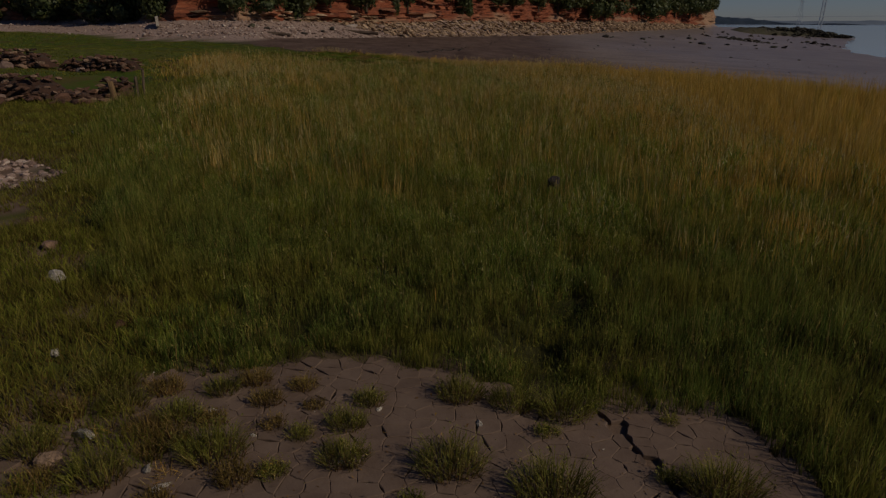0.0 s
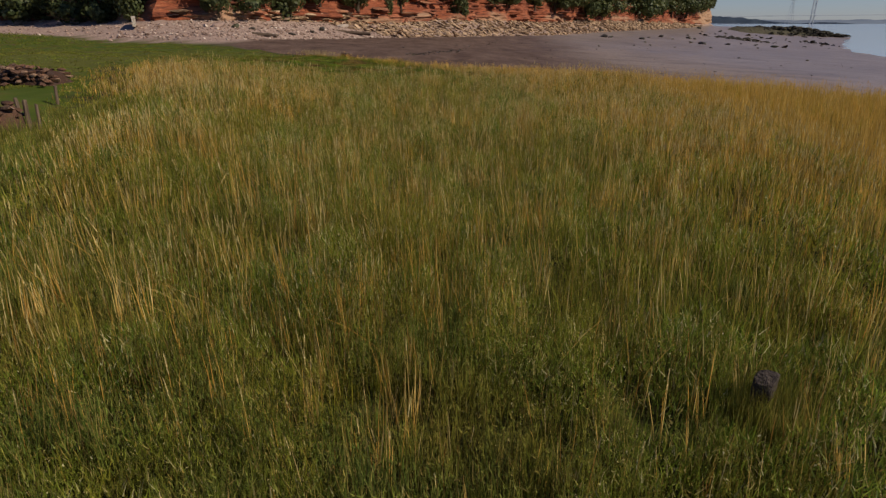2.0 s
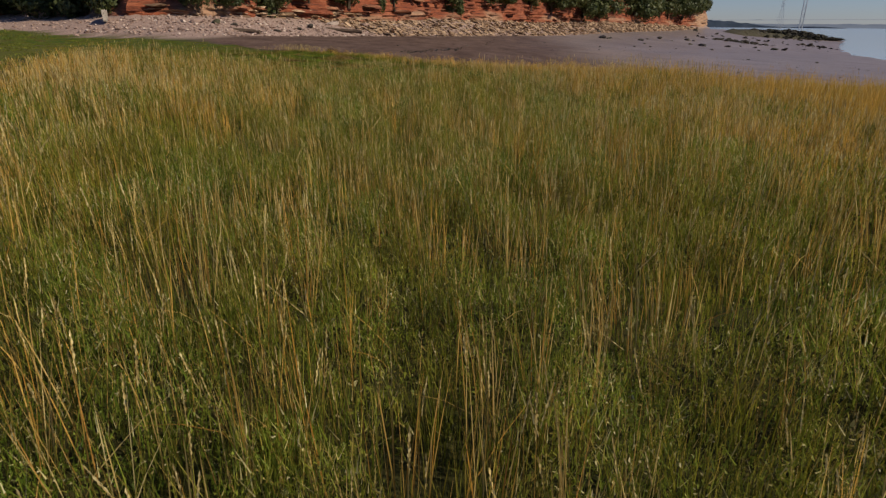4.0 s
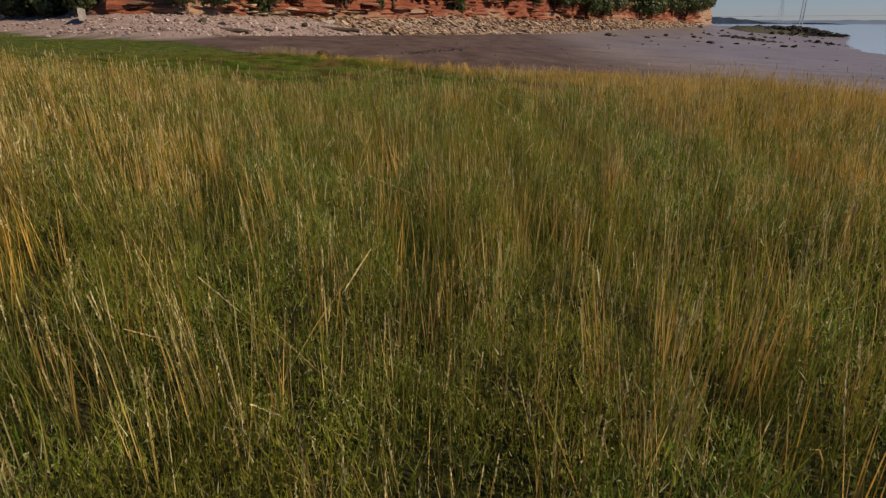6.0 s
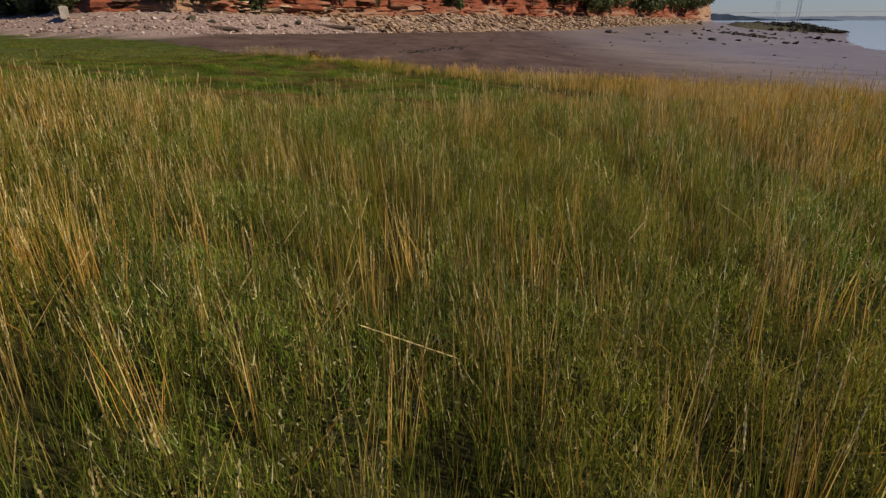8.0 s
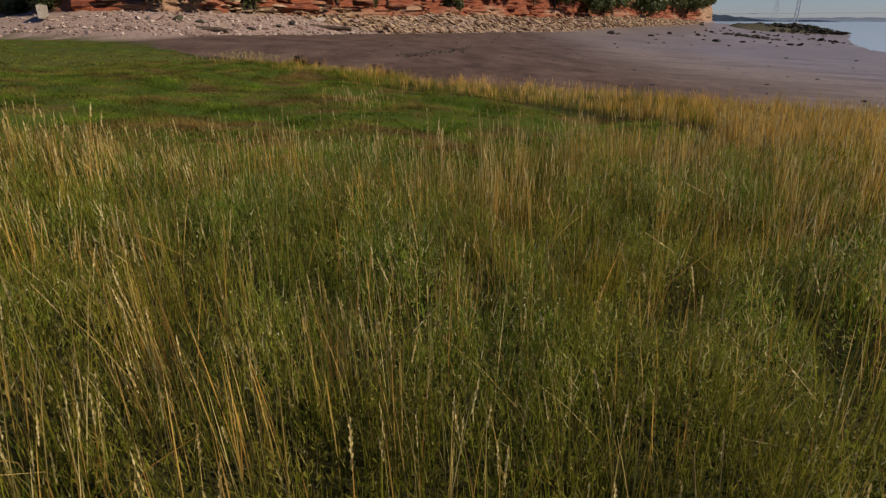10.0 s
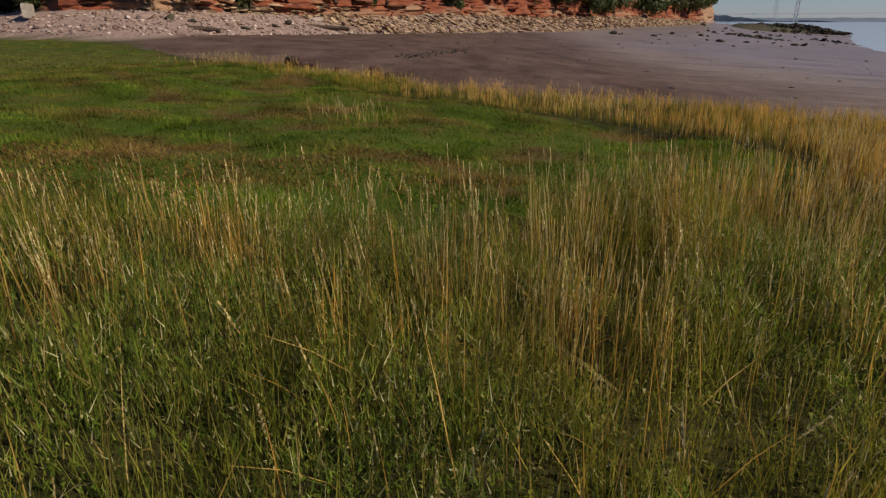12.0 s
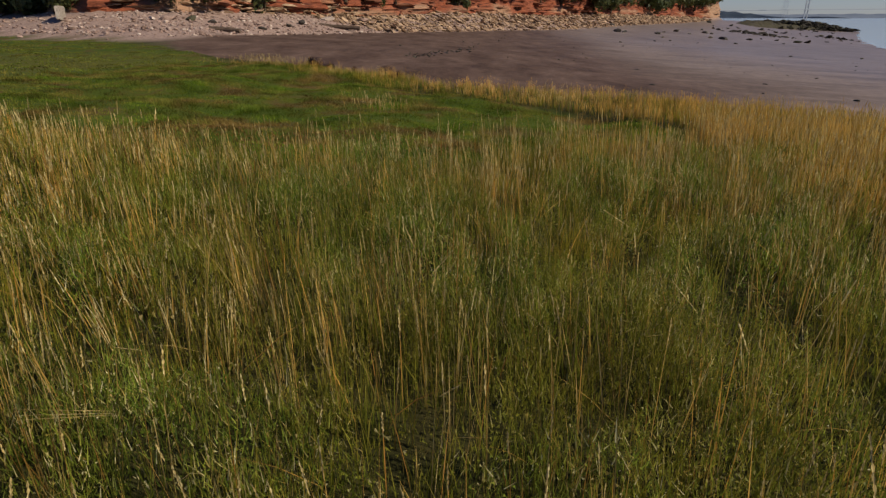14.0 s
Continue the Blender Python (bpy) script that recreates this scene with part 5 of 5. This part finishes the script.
x, y = np.interp(q, RIDGE[0], RIDGE[1]) + r.normal(0, 1.6, 1200), np.interp(q, RIDGE[0], RIDGE[2]) + r.normal(0, 2.4, 1200)
a = 0.3 + 1.1 * r.rand(1200) ** 2
down = r.rand(1200) ** 1.5
x, y = x + 3 * down, y - 6 * down
reef = np.stack([x, y, np.interp(q, RIDGE[0], RIDGE[3]) * (1 - down) - 4.6 * down - 0.3 - 0.5 * r.rand(1200), a * 1.7, a, a * 0.6], -1)
reef = [reef]
for n, cx, cy, sx, sy in ((55, 97, 219, 5, 5), (30, 120, 250, 12, 9), (26, 139, 243, 3.5, 5), (26, 170, 316, 8, 5), (18, 110, 205, 14, 10)):        # loose blocks in front
    x, y, a = r.normal(cx, sx, n), r.normal(cy, sy, n), 0.25 + 0.9 * r.rand(n) ** 2.5
    reef.append(np.stack([x, y, np.maximum(land(x, y), -6.4) + a * 0.1, a * 1.7, a, a * 0.4], -1))
reef = np.concatenate(reef)
WEEDY = rock_mat("black weedy reef rock", [(0.0, (0.012, 0.011, 0.009)), (0.7, (0.026, 0.023, 0.016)), (1.0, (0.036, 0.036, 0.016))], rough=0.9)
stone_field("reef", reef, WEEDY, "dark weed-covered reef of broken rock running out from the headland", "reef", seed=9, tilt=0.5)
bm = bmesh.new()
bmesh.ops.create_grid(bm, x_segments=70, y_segments=14, size=1)
SHELF = [0, 0.10, 0.45, 0.6, 0.75, 0.9, 1], [118, 135, 152, 170, 189, 206, 224], [284, 302, 320, 335, 350, 361, 372], [-2.5, -0.2, -0.3, -1.6, -3.2, -5, -6.4]
for v in bm.verts:
    q, w = (v.co.x + 1) / 2, v.co.y
    x, y, crest = (np.interp(q, SHELF[0], SHELF[k]) for k in (1, 2, 3))
    v.co = Vector((x + w * 5, y - w * 8, crest - (crest + 6.4) * abs(w) ** 3 + 0.7 * noise.noise(Vector((q * 50, w * 8, 1)))))
REEF = rock_mat("weed-covered reef rock", [(0.0, (0.028, 0.024, 0.015)), (1.0, (0.065, 0.062, 0.022))], 0.12, rough=0.9)
me = from_bm("reef_bed", bm)
me.materials.append(REEF)
tagged(new("reef_bed", me), "low weedy rock shelf at the headland", "reef", kind="structure")
q = r.rand(100)             # a line of stones and weed across the mud
x, y = np.interp(q, [0, 0.3, 0.6, 0.85, 1], [-1.5, 0, 1.4, 3.7, 9.2]) + r.normal(0, 0.35, 100), np.interp(q, [0, 0.3, 0.6, 0.85, 1], [61.4, 65.5, 70, 81, 108]) + r.normal(0, 0.9, 100)
x, y = np.r_[x, r.uniform(-12, 60, 110)], np.r_[y, r.uniform(48, 130, 110)]
a = 0.04 + 0.11 * r.rand(len(x)) ** 2
k = ~inside(x, y, MARSH)
x, y, a = x[k], y[k], a[k]
weed = np.stack([x, y, land(x, y) + 0.02, a * 1.8, a, a * 0.35], -1)
stone_field("weed_line", weed, DARK_STONE, "scattered dark weed and stones on the mud", "seaweed", seed=10)


# ---- trees on the cliff ----
BARK, _, _, bark_b = mat("dark bark", 0.9, 0.2)
bark_b.inputs["Base Color"].default_value = (0.06, 0.045, 0.03, 1)


def tree(seed, leaves=2600):
    """A crown about one metre in radius over a short leaning trunk: foot at the origin."""
    r = np.random.RandomState(seed)
    base = new("cliff_tree")
    bm = bmesh.new()

    def limb(a, b, r0, r1):
        a, b = Vector(a), Vector(b)
        q = (b - a).to_track_quat("Z", "Y").to_matrix()
        rings = [[bm.verts.new(p + q @ Vector((rr * math.cos(j * 1.047), rr * math.sin(j * 1.047), 0))) for j in range(6)] for p, rr in ((a, r0), (b, r1))]
        for j in range(6):
            bm.faces.new((rings[0][j], rings[0][(j + 1) % 6], rings[1][(j + 1) % 6], rings[1][j]))

    limb((0, 0, -0.3), (0.05, 0, 0.7), 0.08, 0.055)
    lobes = []
    for k in range(11):
        c = Vector((r.uniform(-0.7, 0.7), r.uniform(-0.55, 0.55), r.uniform(0.25, 1.9)))
        limb((0.05, 0, 0.2 + 0.4 * r.rand()), c, 0.04, 0.012)
        lobes.append((np.array(c), r.uniform(0.36, 0.62)))
    part("trunk", from_bm("trunk", bm), BARK, base, "dark trunk and limbs")
    b = []
    for _ in range(leaves):
        c, rad = lobes[r.randint(len(lobes))]
        d = r.normal(size=3)
        d /= np.linalg.norm(d)
        p = c + d * rad * r.uniform(0.55, 1.12) * (1, 1, 0.85)
        u = np.cross(d, r.normal(size=3))
        u /= np.linalg.norm(u)
        w = np.cross(d + r.normal(0, 0.5, 3), u)
        w /= np.linalg.norm(w)
        s = r.uniform(0.05, 0.12)
        b.append([p - u * s, p - w * s * 0.6, p + u * s, p + w * s * 0.6])
    me = bpy.data.meshes.new("crown")
    fill(me, np.array(b).reshape(-1, 3), np.arange(len(b) * 4).reshape(-1, 4), smoothed=False)
    part("crown", me, LEAF, base, "dense dark green leaves")
    return tagged(base, "dark green bushy tree growing on the red cliff", "tree", "trees on the cliff")


TREES = [tree(900 + k) for k in range(4)]
SPOTS = [(-66, 101, 1.6, 3.2), (-58.4, 97.6, 2.0, 2.8), (-52.5, 95, 2.0, 3.1), (-43.2, 90.4, 2.0, 2.6), (-38.2, 87.4, 1.9, 2.3), (-34.6, 84.8, 2.1, 1.6), (-24.3, 84.5, 3.0, 1.3), (-23.2, 88.4, 3.1, 2.3),
         (-21.4, 93.5, 4.1, 1.3), (-19.4, 98.6, 2.2, 2.2), (-16.4, 104.7, 4.4, 1.5), (-12.1, 113.2, 4.4, 2.6), (-7.9, 122.3, 3.1, 0.8), (-6, 125.9, 4.1, 1.7), (4.5, 144.4, 2.8, 1.8),
         (11.2, 157, 5.9, 2.9), (17.3, 167.1, 6.0, 2.8), (25.1, 178.4, 5.6, 2.3), (31.8, 187.2, 5.3, 3.1), (43.4, 201, 3.8, 3.8), (49.8, 208, 4.4, 4.7), (68.1, 233.5, 4.0, 4.8),
         (75.1, 243.5, 4.5, 4.5), (84.1, 255.9, 6.3, 4.3), (90.8, 264.4, 6.0, 3.4), (100.9, 276, 5.8, 4.6), (109.5, 288, 6.9, 4.8), (114.5, 293, 7.6, 3.8),
         (-28.5, 85.5, 4.6, 1.6), (-26.5, 87, 4.2, 1.2), (-20.6, 101, 4.6, 1.6), (-17.6, 108, 4.6, 1.6), (-14.4, 113.5, 5.0, 1.4), (-9.6, 121.5, 5.2, 1.6), (-3.6, 132, 5.6, 1.8), (0.6, 140, 6.0, 1.7),
         (8.0, 153, 6.4, 2.0), (21.5, 175, 7.0, 2.4), (37.5, 196.5, 6.0, 3.4), (56.5, 219, 5.0, 4.0), (62.0, 228, 5.6, 4.2), (95.5, 271, 6.8, 4.0), (107, 284, 6.8, 4.4), (116.5, 298, 7.6, 3.2)]
for k, (x, y, z, rad) in enumerate(SPOTS):
    high = max(1.0, (2.5 + y * 0.048 - z) / (rad * 1.7))
    m = pose(x, y, z - 0.15 * rad, 0, 0, 70 * k) @ Matrix.Diagonal((rad * 1.3, rad * 1.3, rad * high, 1))
    if k < 4:
        TREES[k].matrix_basis = m
    else:
        copy_thing(TREES[k % 4], pose(x, y, z - 0.15 * rad, 0, 0, 70 * k)).scale = (rad * 1.3, rad * 1.3, rad * high)

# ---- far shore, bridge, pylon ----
# distance haze is put into these colours: blue here, paler on the farther shore
FAR, fn, fl, fb = mat("far wooded shore, haze-tinted", 0.95, 0.1)
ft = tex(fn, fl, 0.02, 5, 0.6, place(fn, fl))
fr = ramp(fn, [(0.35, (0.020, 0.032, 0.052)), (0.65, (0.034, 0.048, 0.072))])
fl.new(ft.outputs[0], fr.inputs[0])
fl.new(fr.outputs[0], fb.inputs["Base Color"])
FARTHER, _, _, fb2 = mat("farther shore, haze in its colour", 0.95, 0.1)
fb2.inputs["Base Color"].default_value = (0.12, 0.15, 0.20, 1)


def hill(name, x0, x1, y, heights, material, label, seed):
    bm = bmesh.new()
    n = 90
    rows = []
    for k in range(n + 1):
        s = k / n
        h = np.interp(s, np.linspace(0, 1, len(heights)), heights) * (0.9 + 0.2 * noise.noise(Vector((s * 25, seed, 0)))) + 2.5 * abs(noise.noise(Vector((s * 120, seed, 5))))
        x = x0 + (x1 - x0) * s
        rows.append([bm.verts.new((x, y, -7)), bm.verts.new((x, y + 25, -6 + h * 0.6)), bm.verts.new((x, y + 110, -6 + h)), bm.verts.new((x, y + 400, -8))])
    for a, b in zip(rows[:-1], rows[1:]):
        for j in range(3):
            bm.faces.new((a[j], b[j], b[j + 1], a[j + 1]))
    me = from_bm(name, bm)
    me.materials.append(material)
    tagged(new(name, me), label, "hills", kind="structure")


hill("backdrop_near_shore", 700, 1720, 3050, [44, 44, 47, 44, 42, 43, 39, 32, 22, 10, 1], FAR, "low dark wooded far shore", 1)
hill("backdrop_far_shore", 1500, 4200, 4300, [16, 20, 24, 22, 26, 30, 26, 30, 34, 30], FARTHER, "low hills beyond the estuary, coloured with haze blue", 2)
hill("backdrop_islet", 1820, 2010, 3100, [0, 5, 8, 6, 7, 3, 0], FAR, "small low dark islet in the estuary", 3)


def beam(bm, a, b, w):
    a, b = Vector(a), Vector(b)
    q = (b - a).to_track_quat("Z", "Y").to_matrix()
    rings = [[bm.verts.new(p + q @ Vector((dx * w / 2, dy * w / 2, 0))) for dx, dy in ((-1, -1), (1, -1), (1, 1), (-1, 1))] for p in (a, b)]
    for j in range(4):
        bm.faces.new((rings[0][j], rings[0][(j + 1) % 4], rings[1][(j + 1) % 4], rings[1][j]))
    bm.faces.new(rings[0]), bm.faces.new(rings[1])


def beams(name, rows, parent, label=""):
    bm = bmesh.new()
    for a, b, w in rows:
        beam(bm, a, b, w)
    return part(name, from_bm(name, bm), STEEL, parent, label)


bridge = new("suspension_bridge")
bridge.location = (1708, 3000, -6)
for dx in (-7, 7):
    beams("tower_leg", [((dx, 0, 0), (dx, 0, 132), 3.4)], bridge, "pale steel tower leg")
for z in (36, 68, 100, 130):
    beams("cross_beam", [((-8, 0, z), (8, 0, z), 3)], bridge)
for z in (2, 38, 70):
    beams("brace", [((-8, 0, z), (8, 0, z + 30), 1.2), ((8, 0, z), (-8, 0, z + 30), 1.2)], bridge)
beams("deck", [((-420, -6, 30), (-8, -4, 36), 3.0), ((-8, -4, 36), (500, 6, 43), 3.0), ((500, 6, 43), (1300, 20, 42), 3.0)], bridge, "thin level bridge deck")
for k in (-1, 1):
    pts = [(-420, k * 8, 34), (-300, k * 8, 55), (-150, k * 8, 90), (0, k * 8, 133), (150, k * 8, 98), (300, k * 8, 72), (500, k * 8, 52), (650, k * 8, 47), (800, k * 8, 52), (1000, k * 8, 76), (1300, k * 8, 133)]
    beams("cable", [(a, b, 0.06) for a, b in zip(pts[:-1], pts[1:])], bridge, "sagging main cable")
tagged(bridge, "haze-pale grey steel suspension bridge across the far estuary", "bridge")

pylon = new("transmission_pylon")
pylon.location = (1585, 2960, -6)
W = [(0, 13), (40, 8.5), (80, 4.5), (125, 2.0)]
for sx in (-1, 1):
    for sy in (-1, 1):
        beams("leg", [((sx * a, sy * a, z), (sx * b, sy * b, z2), 0.8) for (z, a), (z2, b) in zip(W[:-1], W[1:])], pylon)
rows = []
for k in range(12):
    z, z2 = k * 10.4, (k + 1) * 10.4
    a, b = (np.interp(q, [w[0] for w in W], [w[1] for w in W]) for q in (z, z2))
    rows += [((-a, -a, z), (b, -b, z2), 0.4), ((a, -a, z), (-b, -b, z2), 0.4)]
beams("lattice", rows, pylon, "thin crossed lattice bars")
beams("cross_arm", [((-16, 0, 98), (16, 0, 98), 1.0), ((-14, 0, 115), (14, 0, 115), 1.0)], pylon)
tagged(pylon, "tall grey lattice electricity pylon on the far shore", "pylon")


# ---- cracked mud ----
def mud_mat():
    m, n, l, b = mat("dried cracked mud", 0.88, 0.25)
    o = n.new("ShaderNodeObjectInfo")
    t1, t2 = tex(n, l, 5, 5, 0.65, place(n, l)), tex(n, l, 60, 4, 0.6, place(n, l))
    r_ = ramp(n, [(0.3, (0.108, 0.071, 0.052)), (0.7, (0.158, 0.110, 0.082))])
    l.new(t1.outputs[0], r_.inputs[0])
    f = n.new("ShaderNodeMapRange")
    f.inputs[3].default_value, f.inputs[4].default_value = 0.92, 1.08
    l.new(o.outputs["Random"], f.inputs[0])
    v = n.new("ShaderNodeVectorMath")
    v.operation = "SCALE"
    l.new(r_.outputs[0], v.inputs[0])
    l.new(f.outputs[0], v.inputs["Scale"])
    l.new(v.outputs[0], b.inputs["Base Color"])
    bumped(n, l, b, t2.outputs[0], 0.4, 0.006)
    return m


CRACKED = mud_mat()


def clip_cell(poly, p, q, gap):
    """The half of a polygon nearer to p than to q."""
    mid, d = (p + q) / 2, (q - p) / np.linalg.norm(q - p)
    out = []
    for a, b in zip(poly, poly[1:] + poly[:1]):
        sa, sb = (a - mid) @ d + gap, (b - mid) @ d + gap
        if sa <= 0:
            out.append(a)
        if sa * sb < 0:
            out.append(a + (b - a) * sa / (sa - sb))
    return out


def mud_plates():
    r = np.random.RandomState(17)
    pts = []
    for i in range(40):
        for j in range(18):
            pts.append((-1.0 + i * 0.118 + r.uniform(-0.055, 0.055), 7.75 + j * 0.1 + r.uniform(-0.045, 0.045)))
    pts = np.array(pts)
    rill = [(2.2, 8.97, 0), (2.33, 8.72, 0), (2.4, 8.47, 0), (2.46, 8.25, 0), (2.6, 7.9, 0)]
    ok = inside(pts[:, 0], pts[:, 1] - 0.03, PAN) & (near_line(pts[:, 0], pts[:, 1], rill)[0] > 0.006)
    heights = land(pts[:, 0], pts[:, 1])
    for k in np.nonzero(ok)[0]:
        p = pts[k]
        poly = [p + np.array(c) * 0.11 for c in ((-1, -1), (1, -1), (1, 1), (-1, 1))]
        for q in pts[np.hypot(*(pts - p).T) < 0.26]:
            if (q != p).any():
                h = math.sin(1e4 * (p[0] + q[0])) * math.cos(1e4 * (p[1] + q[1]))
                poly = clip_cell(poly, p, q, 0.0001 + 0.0020 * max(0.0, h - 0.05))
        for (ax, ay, _), (bx, by, _) in zip(rill[:-1], rill[1:]):        # the rill cuts through
            u = np.array([bx - ax, by - ay]) / math.hypot(bx - ax, by - ay)
            foot_ = np.array([ax, ay]) + u * np.clip((p - (ax, ay)) @ u, 0, math.hypot(bx - ax, by - ay))
            if 1e-6 < np.linalg.norm(p - foot_) < 0.14:
                away = (foot_ - p) / np.linalg.norm(foot_ - p)
                poly = clip_cell(poly, foot_ - away * 0.5, foot_ + away * 0.5, 0.007)
        if len(poly) < 3:
            continue
        c = np.mean(poly, 0)
        ring = []
        for a, b in zip(poly, poly[1:] + poly[:1]):
            n_ = np.array([(b - a)[1], -(b - a)[0]])
            ring += [a, (a + b) / 2 + n_ * r.uniform(-0.09, 0.09)]
        z, curl = heights[k], r.uniform(0.0, 0.004)
        bm = bmesh.new()
        low_, mid_, top_ = [], [], []
        for a in ring:
            d = a - c
            low_.append(bm.verts.new((*d, -0.02)))
            mid_.append(bm.verts.new((*d, 0.022 + curl)))
            top_.append(bm.verts.new((*(d * 0.94), 0.0255 + curl)))
        n = len(ring)
        for lo, hi in ((low_, mid_), (mid_, top_)):
            for j in range(n):
                bm.faces.new((lo[j], lo[(j + 1) % n], hi[(j + 1) % n], hi[j]))
        m_ = bm.verts.new((0, 0, 0.027))
        for j in range(n):
            bm.faces.new((top_[j], top_[(j + 1) % n], m_))
        part("mud_plate", from_bm("mud_plate", bm), CRACKED, ground, m=Matrix.Translation((c[0], c[1], z)))


mud_plates()
